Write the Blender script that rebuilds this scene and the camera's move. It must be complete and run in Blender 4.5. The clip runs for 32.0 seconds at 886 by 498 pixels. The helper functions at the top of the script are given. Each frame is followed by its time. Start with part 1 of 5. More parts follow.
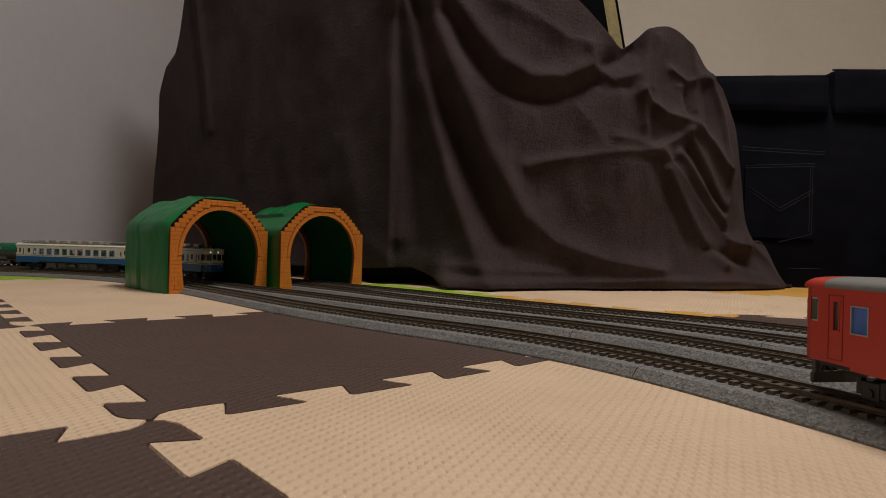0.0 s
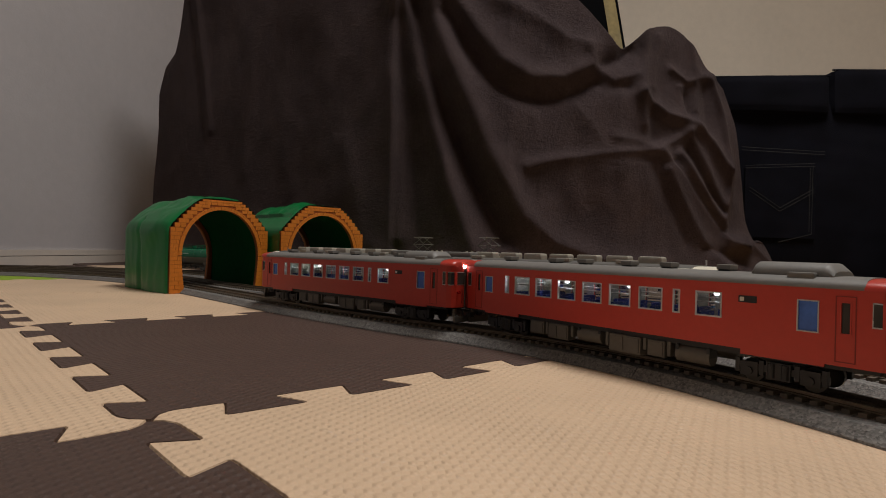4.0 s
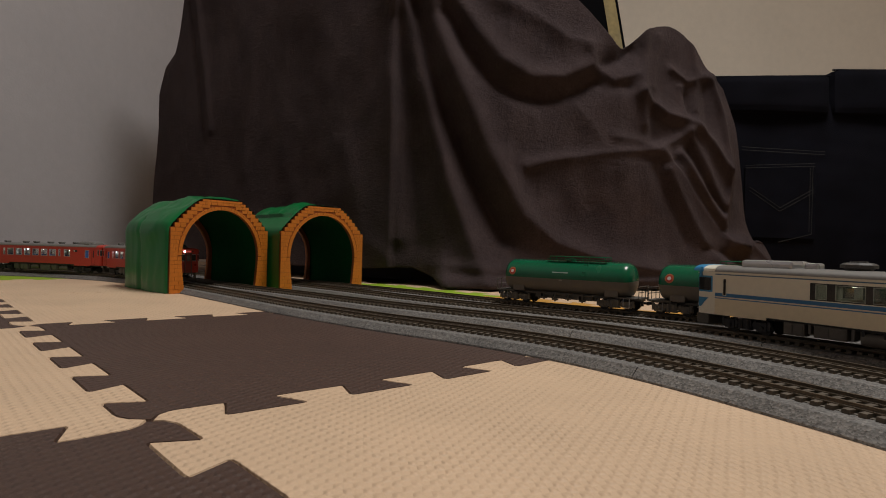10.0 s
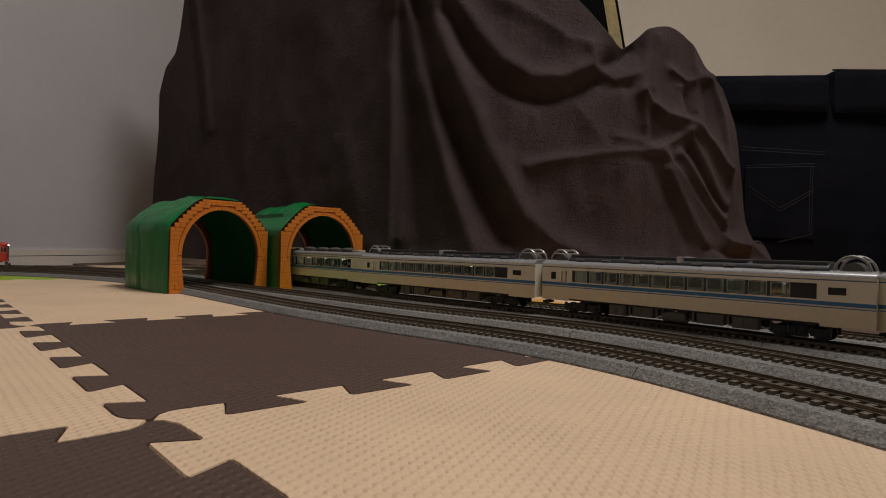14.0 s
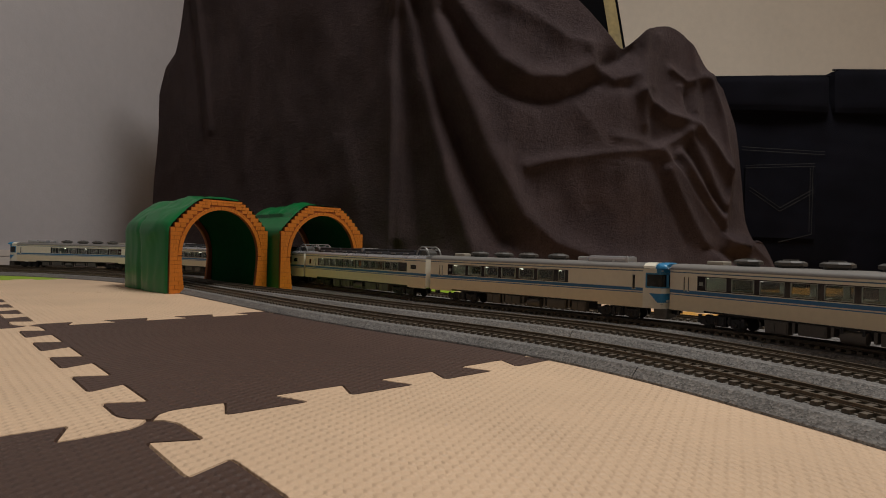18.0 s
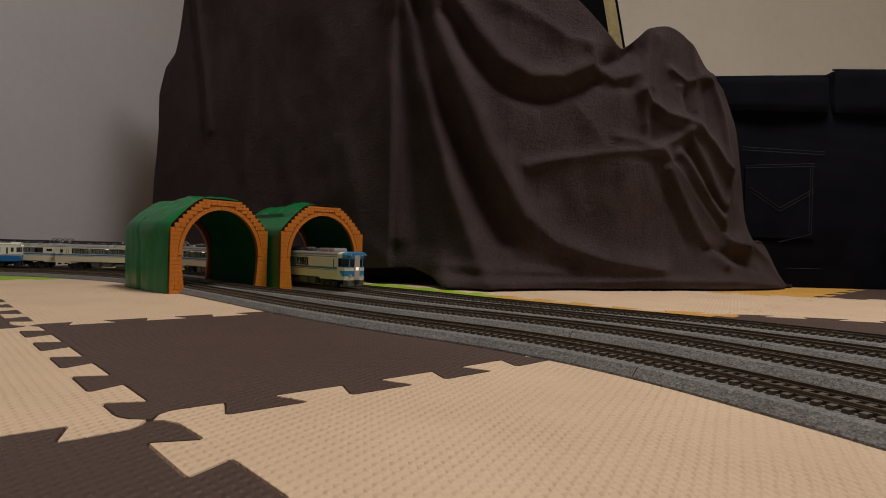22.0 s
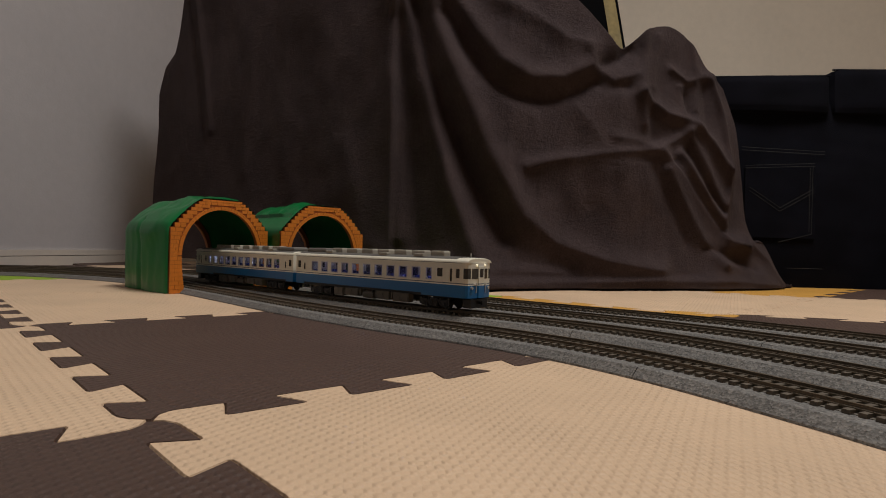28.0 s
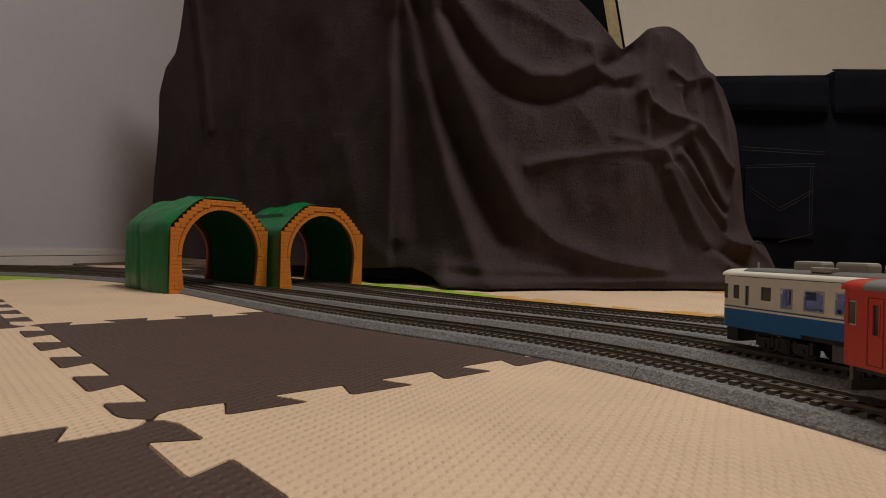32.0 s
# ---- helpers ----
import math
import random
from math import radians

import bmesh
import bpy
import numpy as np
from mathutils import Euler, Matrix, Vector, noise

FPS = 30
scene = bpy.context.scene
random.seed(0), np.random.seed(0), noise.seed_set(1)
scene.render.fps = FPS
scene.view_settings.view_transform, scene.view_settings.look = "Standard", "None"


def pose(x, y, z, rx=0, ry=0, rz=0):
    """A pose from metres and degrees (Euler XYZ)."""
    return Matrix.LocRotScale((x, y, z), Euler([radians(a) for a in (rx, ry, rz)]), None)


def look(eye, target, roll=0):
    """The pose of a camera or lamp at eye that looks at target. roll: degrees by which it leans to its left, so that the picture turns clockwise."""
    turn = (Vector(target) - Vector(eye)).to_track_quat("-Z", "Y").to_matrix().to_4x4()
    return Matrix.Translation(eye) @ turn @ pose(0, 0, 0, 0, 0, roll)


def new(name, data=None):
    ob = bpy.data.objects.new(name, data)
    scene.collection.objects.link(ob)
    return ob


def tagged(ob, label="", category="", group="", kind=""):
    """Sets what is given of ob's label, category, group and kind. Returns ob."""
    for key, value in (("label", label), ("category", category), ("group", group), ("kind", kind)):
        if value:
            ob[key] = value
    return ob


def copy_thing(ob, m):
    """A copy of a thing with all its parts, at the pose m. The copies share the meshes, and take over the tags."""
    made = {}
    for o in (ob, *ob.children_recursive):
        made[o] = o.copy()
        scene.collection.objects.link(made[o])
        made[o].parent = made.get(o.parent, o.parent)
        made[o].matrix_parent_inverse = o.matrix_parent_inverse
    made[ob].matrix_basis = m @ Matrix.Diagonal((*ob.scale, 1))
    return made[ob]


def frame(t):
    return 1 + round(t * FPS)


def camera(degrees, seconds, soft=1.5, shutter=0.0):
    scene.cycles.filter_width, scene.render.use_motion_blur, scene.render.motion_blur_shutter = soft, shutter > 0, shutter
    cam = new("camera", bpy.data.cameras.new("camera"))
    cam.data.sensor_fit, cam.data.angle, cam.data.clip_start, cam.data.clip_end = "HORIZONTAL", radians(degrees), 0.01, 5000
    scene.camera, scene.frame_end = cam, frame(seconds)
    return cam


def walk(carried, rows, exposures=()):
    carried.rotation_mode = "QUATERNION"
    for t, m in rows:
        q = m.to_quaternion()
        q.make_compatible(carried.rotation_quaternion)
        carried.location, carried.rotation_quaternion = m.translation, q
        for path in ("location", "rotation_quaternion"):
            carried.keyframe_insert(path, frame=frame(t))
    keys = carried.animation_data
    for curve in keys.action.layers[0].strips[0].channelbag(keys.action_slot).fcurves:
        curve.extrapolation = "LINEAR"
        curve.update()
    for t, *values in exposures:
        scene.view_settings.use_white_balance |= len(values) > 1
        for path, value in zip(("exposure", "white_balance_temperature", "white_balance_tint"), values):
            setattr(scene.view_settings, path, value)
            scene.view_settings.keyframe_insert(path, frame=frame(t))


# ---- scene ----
# The camera stands still on the play mat, seven centimetres above it.
cam = camera(76.74, 32.0, soft=1.0)
EYE = (0.0, 0.0, 0.0695)
VIEW = look(EYE, (0.0, 1.0, 0.0695), 1.432)
walk(cam, [(0.0, VIEW), (32.0, VIEW)], exposures=[(0.0, 0.0), (32.0, 0.0)])

# ---------------------------------------------------------------- light
world = bpy.data.worlds.new("room_air")
scene.world = world
world.use_nodes = True
world.node_tree.nodes["Background"].inputs[0].default_value = (0.75, 0.72, 0.8, 1)
world.node_tree.nodes["Background"].inputs[1].default_value = 0.006


def area_lamp(name, eye, target, size, watts, colour):
    data = bpy.data.lights.new(name, "AREA")
    data.shape, data.size, data.energy, data.color = "DISK", size, watts, colour
    ob = new(name, data)
    ob.matrix_world = look(eye, target)
    return ob


area_lamp("ceiling_lamp_light", (0.58, 0.42, 2.3), (0.58, 0.42, 0.0), 0.85, 43.0, (1.0, 0.975, 0.94))

# ---------------------------------------------------------------- mesh helpers


def rgb(h):
    """Linear colour from an sRGB hex string."""
    c = [int(h[i:i + 2], 16) / 255 for i in (0, 2, 4)]
    return tuple(((v + 0.055) / 1.055) ** 2.4 if v > 0.04045 else v / 12.92 for v in c) + (1.0,)


def add_box(bm, x0, x1, y0, y1, z0, z1, bevel=0.0):
    vs = [bm.verts.new((x, y, z)) for x in (x0, x1) for y in (y0, y1) for z in (z0, z1)]
    fs = [bm.faces.new([vs[i] for i in f]) for f in
          ((0, 1, 3, 2), (4, 6, 7, 5), (0, 4, 5, 1), (2, 3, 7, 6), (0, 2, 6, 4), (1, 5, 7, 3))]
    if bevel:
        es = {e for f in fs for e in f.edges}
        bmesh.ops.bevel(bm, geom=list(es), offset=bevel, segments=2, affect="EDGES", profile=0.6)
    return bm


def box(x0, x1, y0, y1, z0, z1, bevel=0.0):
    return add_box(bmesh.new(), x0, x1, y0, y1, z0, z1, bevel)


def add_cyl(bm, axis, cx, cy, cz, r, h, n=20, r2=None):
    """A cylinder centred at a point, along axis 'x', 'y' or 'z'."""
    m = {"x": Matrix.Rotation(math.pi / 2, 4, "Y"), "y": Matrix.Rotation(-math.pi / 2, 4, "X"), "z": Matrix.Identity(4)}[axis]
    bmesh.ops.create_cone(bm, cap_ends=True, segments=n, radius1=r, radius2=r if r2 is None else r2, depth=h,
                          matrix=Matrix.Translation((cx, cy, cz)) @ m)
    return bm


def cyl(axis, cx, cy, cz, r, h, n=20, r2=None):
    return add_cyl(bmesh.new(), axis, cx, cy, cz, r, h, n, r2)


def add_rod(bm, a, b, r, n=6):
    """A thin round bar from a to b."""
    a, b = Vector(a), Vector(b)
    m = Matrix.Translation((a + b) / 2) @ (b - a).to_track_quat("Z", "Y").to_matrix().to_4x4()
    bmesh.ops.create_cone(bm, cap_ends=True, segments=n, radius1=r, radius2=r, depth=(b - a).length, matrix=m)
    return bm


def prism(outline, z0, z1):
    """A solid with that outline in x and y."""
    bm = bmesh.new()
    lo = [bm.verts.new((x, y, z0)) for x, y in outline]
    hi = [bm.verts.new((x, y, z1)) for x, y in outline]
    n = len(outline)
    bm.faces.new(hi)
    bm.faces.new(lo[::-1])
    for i in range(n):
        bm.faces.new((lo[i], lo[(i + 1) % n], hi[(i + 1) % n], hi[i]))
    return bm


def loft(rings, closed=True, caps=True):
    """A skin over rings of equally many points."""
    bm = bmesh.new()
    rs = [[bm.verts.new(p) for p in r] for r in rings]
    n = len(rs[0])
    for a, b in zip(rs, rs[1:]):
        for i in range(n if closed else n - 1):
            bm.faces.new((a[i], a[(i + 1) % n], b[(i + 1) % n], b[i]))
    if caps and closed:
        bm.faces.new(rs[0][::-1])
        bm.faces.new(rs[-1])
    bmesh.ops.recalc_face_normals(bm, faces=bm.faces)
    return bm


def finish(bm, name, material, smooth=False):
    bmesh.ops.recalc_face_normals(bm, faces=bm.faces)
    me = bpy.data.meshes.new(name)
    bm.to_mesh(me)
    bm.free()
    me.materials.append(material)
    if smooth:
        me.polygons.foreach_set("use_smooth", [True] * len(me.polygons))
        me.set_sharp_from_angle(angle=radians(38))
    return me


def part(name, bm, material, parent=None, label="", smooth=False, at=None):
    """One mesh object, under a thing or a part."""
    me = bm if isinstance(bm, bpy.types.Mesh) else finish(bm, name, material, smooth)
    ob = new(name, me)
    if parent:
        ob.parent = parent
    if at is not None:
        ob.matrix_basis = at if isinstance(at, Matrix) else Matrix.Translation(at)
    if label:
        ob["label"] = label
    return ob


def thing(name, label, category, group="", kind="", at=None):
    ob = new(name)
    ob.empty_display_size = 0.02
    if at is not None:
        ob.matrix_basis = at
    return tagged(ob, label, category, group, kind)


# ---------------------------------------------------------------- materials


class Nodes:
    """Short-hand to wire a node material."""

    def __init__(self, name):
        self.mat = bpy.data.materials.new(name)
        self.mat.use_nodes = True
        self.t = self.mat.node_tree
        self.b = self.t.nodes["Principled BSDF"]

    def n(self, kind, **props):
        node = self.t.nodes.new("ShaderNode" + kind)
        for k, v in props.items():
            if k in node.inputs:
                self.put(node.inputs[k], v)
        return node

    def put(self, socket, v):
        if hasattr(v, "is_output"):
            self.t.links.new(v, socket)
        else:
            socket.default_value = v

    def coords(self, kind="Object"):
        return self.n("TexCoord").outputs[kind]

    def noise(self, scale, detail=4.0, rough=0.55, vec=None):
        node = self.n("TexNoise", Scale=scale, Detail=detail, Roughness=rough)
        self.put(node.inputs["Vector"], vec if vec is not None else self.coords())
        return node.outputs["Fac"]

    def ramp(self, fac, stops):
        node = self.t.nodes.new("ShaderNodeValToRGB")
        e = node.color_ramp.elements
        while len(e) < len(stops):
            e.new(0.5)
        for el, (p, c) in zip(e, stops):
            el.position, el.color = p, c if len(c) == 4 else (*c, 1)
        self.put(node.inputs[0], fac)
        return node.outputs[0]

    def math(self, op, a, b=0.0):
        node = self.t.nodes.new("ShaderNodeMath")
        node.operation = op
        self.put(node.inputs[0], a)
        self.put(node.inputs[1], b)
        return node.outputs[0]

    def mix(self, fac, a, b, mode="MIX"):
        node = self.t.nodes.new("ShaderNodeMix")
        node.data_type, node.blend_type = "RGBA", mode
        self.put(node.inputs[0], fac)
        self.put(node.inputs[6], a)
        self.put(node.inputs[7], b)
        return node.outputs[2]

    def bump(self, height, strength, dist):
        node = self.n("Bump", Strength=strength, Distance=dist, Height=height)
        self.put(self.b.inputs["Normal"], node.outputs[0])

    def base(self, c, rough=0.5, metal=0.0, spec=None):
        self.put(self.b.inputs["Base Color"], c)
        self.put(self.b.inputs["Roughness"], rough)
        self.b.inputs["Metallic"].default_value = metal
        if spec is not None:
            self.b.inputs["Specular IOR Level"].default_value = spec
        return self


def shade(c, k):
    return (c[0] * k, c[1] * k, c[2] * k, 1)


def plain(name, h, rough=0.45, metal=0.0, grain=900.0, vary=0.12, bump=0.0, spec=None):
    """A painted or moulded surface with slight mottling."""
    m = Nodes(name)
    c = rgb(h)
    fine, wide = m.noise(grain, 3), m.noise(grain / 14, 3)
    k = m.math("ADD", m.math("MULTIPLY", fine, 0.5), m.math("MULTIPLY", wide, 0.5))
    col = m.ramp(k, [(0.3, shade(c, 1 - vary)), (0.7, shade(c, 1 + vary))])
    m.base(col, m.ramp(wide, [(0.3, (rough * 0.85,) * 3), (0.7, (min(1, rough * 1.15),) * 3)]), metal, spec)
    if bump:
        m.bump(fine, 0.35, bump)
    return m.mat


def glow(name, h, strength, base="202020"):
    m = Nodes(name)
    m.base(rgb(base), 0.4)
    m.b.inputs["Emission Color"].default_value = rgb(h)
    m.b.inputs["Emission Strength"].default_value = strength
    return m.mat


def glass_mat(name, h, alpha=0.25, rough=0.06):
    """A thin clear pane: a see-through film with a glossy face."""
    m = Nodes(name)
    m.base(rgb(h), rough, 0.0)
    m.b.inputs["Alpha"].default_value = alpha
    return m.mat


def banded(name, bands, rough=0.35, side=None):
    """Paint in level bands: bands is [(upper height, hex)], from the lowest up."""
    m = Nodes(name)
    z = m.n("SeparateXYZ", Vector=m.coords()).outputs["Z"]
    col = rgb(bands[0][1])
    for (top, _), (_, nxt) in zip(bands, bands[1:]):
        col = m.mix(m.math("GREATER_THAN", z, top), col, rgb(nxt))
    wide = m.noise(40, 3)
    dirt = m.ramp(m.noise(260, 5), [(0.35, (0.93,) * 3), (0.65, (1.0,) * 3)])
    col = m.mix(0.7, col, dirt, "MULTIPLY")
    m.base(col, m.ramp(wide, [(0.3, (rough * 0.8,) * 3), (0.7, (rough * 1.2,) * 3)]))
    return m.mat


def foam(name, h):
    """EVA foam with a woven press pattern of small raised dashes."""
    m = Nodes(name)
    c = rgb(h)
    xyz = m.n("SeparateXYZ", Vector=m.coords())
    turn = math.radians(8)
    x, y = xyz.outputs["X"], xyz.outputs["Y"]
    u = m.math("ADD", m.math("MULTIPLY", x, math.cos(turn)), m.math("MULTIPLY", y, math.sin(turn)))
    v = m.math("SUBTRACT", m.math("MULTIPLY", y, math.cos(turn)), m.math("MULTIPLY", x, math.sin(turn)))
    u = m.math("ADD", u, m.math("MULTIPLY", m.noise(60, 3), 0.0022))
    v = m.math("ADD", v, m.math("MULTIPLY", m.noise(70, 3), 0.0022))
    a = m.math("SINE", m.math("MULTIPLY", u, 2 * math.pi / 0.0056))
    b = m.math("SINE", m.math("MULTIPLY", v, 2 * math.pi / 0.0078))
    w = m.math("MULTIPLY", m.math("MAXIMUM", m.math("MULTIPLY", a, b), -0.25), m.ramp(m.noise(26, 3), [(0.3, (0.45,) * 3), (0.7, (1.0,) * 3)]))
    stain = m.noise(9, 5)
    grain = m.noise(1400, 2)
    col = m.ramp(stain, [(0.3, shade(c, 0.9)), (0.72, shade(c, 1.06))])
    col = m.mix(m.ramp(grain, [(0.4, (0, 0, 0)), (0.75, (0.22, 0.22, 0.22))]), col, shade(c, 0.8))
    m.base(col, 0.56, 0, 0.42)
    m.bump(m.math("ADD", w, m.math("MULTIPLY", grain, 0.3)), 0.9, 0.0008)
    return m.mat


def ballast_mat():
    """Moulded roadbed: grey speckled grains with small dark pits."""
    m = Nodes("ballast_grey")
    vor = m.n("TexVoronoi", Scale=900.0, Vector=m.coords())
    coarse = m.n("TexVoronoi", Scale=380.0, Vector=m.coords())
    grain = m.ramp(vor.outputs["Color"], [(0.1, rgb("5a5754")), (0.5, rgb("6e6b68")), (0.95, rgb("86827d"))])
    wide = m.ramp(m.noise(22, 4), [(0.3, (0.84,) * 3), (0.7, (1.08,) * 3)])
    pits = m.ramp(m.noise(430, 2, 0.6), [(0.33, (0.5,) * 3), (0.42, (1.0,) * 3)])
    m.base(m.mix(1.0, m.mix(1.0, grain, wide, "MULTIPLY"), pits, "MULTIPLY"), 0.75)
    m.bump(m.math("ADD", vor.outputs["Distance"], m.math("MULTIPLY", coarse.outputs["Distance"], 1.3)), 0.5, 0.0005)
    return m.mat


def blanket_mat():
    """Grey-brown fleece."""
    m = Nodes("fleece")
    nap = m.noise(420, 6, 0.7)
    patch = m.noise(16, 4)
    col = m.ramp(patch, [(0.3, rgb("3a3031")), (0.7, rgb("483c3c"))])
    col = m.mix(m.ramp(nap, [(0.44, (0, 0, 0)), (0.66, (0.6, 0.6, 0.6))]), col, rgb("1e1a1b"))
    pill = m.ramp(m.noise(170, 5, 0.7), [(0.5, (0, 0, 0)), (0.72, (0.3, 0.3, 0.3))])
    col = m.mix(pill, col, rgb("514647"))
    m.base(col, 0.95, 0, 0.1)
    m.b.inputs["Sheen Weight"].default_value = 0.18
    m.b.inputs["Sheen Roughness"].default_value = 0.45
    m.b.inputs["Sheen Tint"].default_value = rgb("8a7d7a")
    m.bump(m.math("ADD", nap, m.math("MULTIPLY", m.noise(110, 5, 0.7), 1.6)), 0.7, 0.0032)
    return m.mat


def denim_mat():
    m = Nodes("navy_denim")
    xyz = m.n("SeparateXYZ", Vector=m.coords())
    twill = m.math("SINE", m.math("MULTIPLY", m.math("ADD", xyz.outputs["X"], xyz.outputs["Z"]), 2600.0))
    patch = m.noise(14, 5)
    col = m.ramp(patch, [(0.3, rgb("0d0d12")), (0.7, rgb("14141b"))])
    col = m.mix(m.ramp(m.noise(300, 4), [(0.45, (0, 0, 0)), (0.75, (0.3, 0.3, 0.3))]), col, rgb("15161e"))
    m.base(col, 0.95, 0, 0.06)
    m.bump(m.math("ADD", twill, m.noise(120, 4)), 0.25, 0.0006)
    return m.mat


def wallpaper_mat(name, h):
    """Embossed vinyl wallpaper."""
    m = Nodes(name)
    c = rgb(h)
    wide, mid = m.noise(3.0, 4), m.noise(38, 5)
    k = m.math("ADD", m.math("MULTIPLY", wide, 0.6), m.math("MULTIPLY", mid, 0.4))
    m.base(m.ramp(k, [(0.3, shade(c, 0.93)), (0.7, shade(c, 1.05))]), 0.8, 0, 0.25)
    m.bump(m.math("ADD", m.noise(160, 5), mid), 0.3, 0.0015)
    return m.mat


M = {
    "beige": foam("beige_foam", "d8ba9b"), "brown": foam("brown_foam", "4e3b33"), "green": foam("green_foam", "93b22c"),
    "orange": foam("orange_foam", "cf9a48"),
    "ballast": ballast_mat(), "tie": plain("sleeper_brown", "584e42", 0.6, 0, 700, 0.35), "tiebed": plain("brown_stained_ballast", "5f584e", 0.85, 0, 1300, 0.35),
    "rail": plain("weathered_rail", "5d5244", 0.42, 0.25, 500, 0.25), "railside": plain("rail_side_brown", "4a3f36", 0.6, 0.2),
    # the second green is the hill's own, matt, with the tunnel's shade in its colour
    "rock": plain("green_plastic", "0c6a36", 0.3, 0, 120, 0.08, 0.0002, 0.3), "rockshade": plain("shaded_green_plastic", "0b4f2a", 0.9, 0, 90, 0.2, 0.0, 0.08), "brick": plain("orange_plastic", "cb7522", 0.5, 0, 260, 0.2, 0.0003),
    "mortar": plain("orange_plastic_joint", "964f16", 0.6), "dark": plain("black_plastic", "16161a", 0.5),
    "fleece": blanket_mat(), "denim": denim_mat(), "thread": plain("pale_thread", "383634", 0.9),
    "wall_grey": wallpaper_mat("grey_wallpaper", "b8b3b5"), "wall_beige": wallpaper_mat("cream_wallpaper", "e0d4c4"),
    "board": plain("white_baseboard", "d0c6bd", 0.5, 0, 60, 0.05), "boardline": plain("baseboard_groove", "7d7169", 0.6),
    "wood": plain("wood_floor", "8a6a48", 0.45, 0, 60, 0.2), "ceiling": plain("white_ceiling", "e6e2da", 0.9, 0, 40, 0.03),
    "frame": plain("frame_grey", "4c4a48", 0.55), "under": plain("underfloor_grey", "55514b", 0.6, 0, 400, 0.2),
    "wheel": plain("blackened_steel", "2a2826", 0.4, 0.6), "roofgrey": plain("roof_grey", "726f6b", 0.55, 0, 300, 0.1),
    "roofdark": plain("roof_dark", "232327", 0.5, 0, 300, 0.15), "boxgrey": plain("cooler_grey", "a39d91", 0.5, 0, 300, 0.1),
    "silver": plain("silver_paint", "b9b9bb", 0.28, 0.6, 300, 0.06), "glass": glass_mat("window_glass", "30343a", 0.14), "tealglass": glass_mat("greenish_window_glass", "4a5650", 0.34),
    "darkglass": plain("smoked_glass", "14171c", 0.12, 0, 200, 0.1), "bluepanel": plain("blue_door_glass", "3f66b4", 0.15, 0, 200, 0.35), "bluefilm": glass_mat("blue_tinted_glass", "4c5288", 0.16),
    "seat": plain("blue_seat", "2f3f8c", 0.8), "tan": plain("tan_seat", "a3957a", 0.8), "inner": plain("cabin_lining", "b9b6ac", 0.7),
    "led": glow("white_led", "eef1ff", 40.0, "ffffff"), "ledlow": glow("blue_cabin_led", "b4beff", 15.0, "ffffff"), "ledwarm": glow("soft_cabin_led", "e8f0dc", 10.0, "ffffff"),
    "head": glow("headlamp_white", "fdfbff", 14.0, "ffffff"), "headwarm": glow("headlamp_warm", "f4e2b0", 0.7, "ffffff"),
    "redlit": glow("reddish_lit_board", "c8554a", 0.5, "8a3a34"), "redline": plain("dark_red_groove", "82241b", 0.5), "cabglass": plain("grey_cab_glass", "3a3836", 0.12, 0, 200, 0.2), "redlens": plain("red_lens", "8a1713", 0.2), "white": plain("white_print", "d9d6cf", 0.5), "redprint": plain("red_print", "b5281e", 0.5),
    "orangeprint": plain("orange_print", "a8683a", 0.5), "straw": plain("straw_card", "7d6c40", 0.7, 0, 60, 0.45), "matteblack": plain("matt_black_frame", "0b0b0c", 0.95, 0, 200, 0.3, 0.0, 0.03), "cyanprint": plain("pale_cyan_print", "9cc4c8", 0.5),
    "deckgrey": plain("roof_deck_grey", "5a5753", 0.6, 0, 300, 0.12), "fadedprint": plain("faded_white_print", "9db5a8", 0.5), "coolerdark": plain("dark_cooler_grey", "4b4946", 0.5, 0, 300, 0.12), "hoop": plain("dull_silver_paint", "8e8d8b", 0.4, 0.4, 300, 0.08), "framegrey": plain("pale_window_gasket", "8d8f88", 0.4, 0, 300, 0.08),
    "tankgreen": plain("tank_green", "0a5a3c", 0.25, 0, 300, 0.08), "tankgrey": plain("tank_grey", "6d675f", 0.45, 0, 300, 0.12),
    "red": plain("vermilion_paint", "b8392c", 0.34, 0, 350, 0.07), "cream": plain("cream_paint", "e2dccb", 0.34, 0, 350, 0.05),
    "blueface": plain("sky_blue_paint", "2f7fae", 0.34, 0, 350, 0.06), "navy": plain("navy_paint", "1f2230", 0.35, 0, 300, 0.1),
}
M["bluewhite"] = banded("blue_and_cream_livery", [(0.0236, "16649f"), (0.0247, "eeeade"), (0.0255, "3c4a66"), (1, "e4dfd0")])
# lowest cream is warmer: light reflected from the mat, put into the paint colour
M["express"] = banded("cream_livery_with_blue_stripe", [(0.0236, "e0d2b4"), (0.0243, "2f6d9c"), (0.0252, "d8cdb2"), (0.0278, "2f6d9c"), (0.0412, "e4dcc8"), (0.0420, "45617c"), (1, "e4dcc8")])
M["loco"] = banded("navy_and_white_livery", [(0.0150, "8b8a88"), (0.0172, "26262c"), (0.0275, "a5a29c"), (1, "22252f")])

# ---------------------------------------------------------------- room
WALL_AT, WALL_WAY = Vector((-1.122, 1.418)), Vector((0.12, 0.993)).normalized()


def wall(name, a, b, material, top=2.4, thick=0.1, low=-0.012, label=""):
    """An upright wall from a to b, its room side on the left of that way."""
    a, b = Vector(a), Vector(b)
    n = Vector((b.y - a.y, a.x - b.x)).normalized() * thick
    return tagged(part(name, prism([a, b, b + n, a + n], low, top), material), label, "wall", kind="structure")


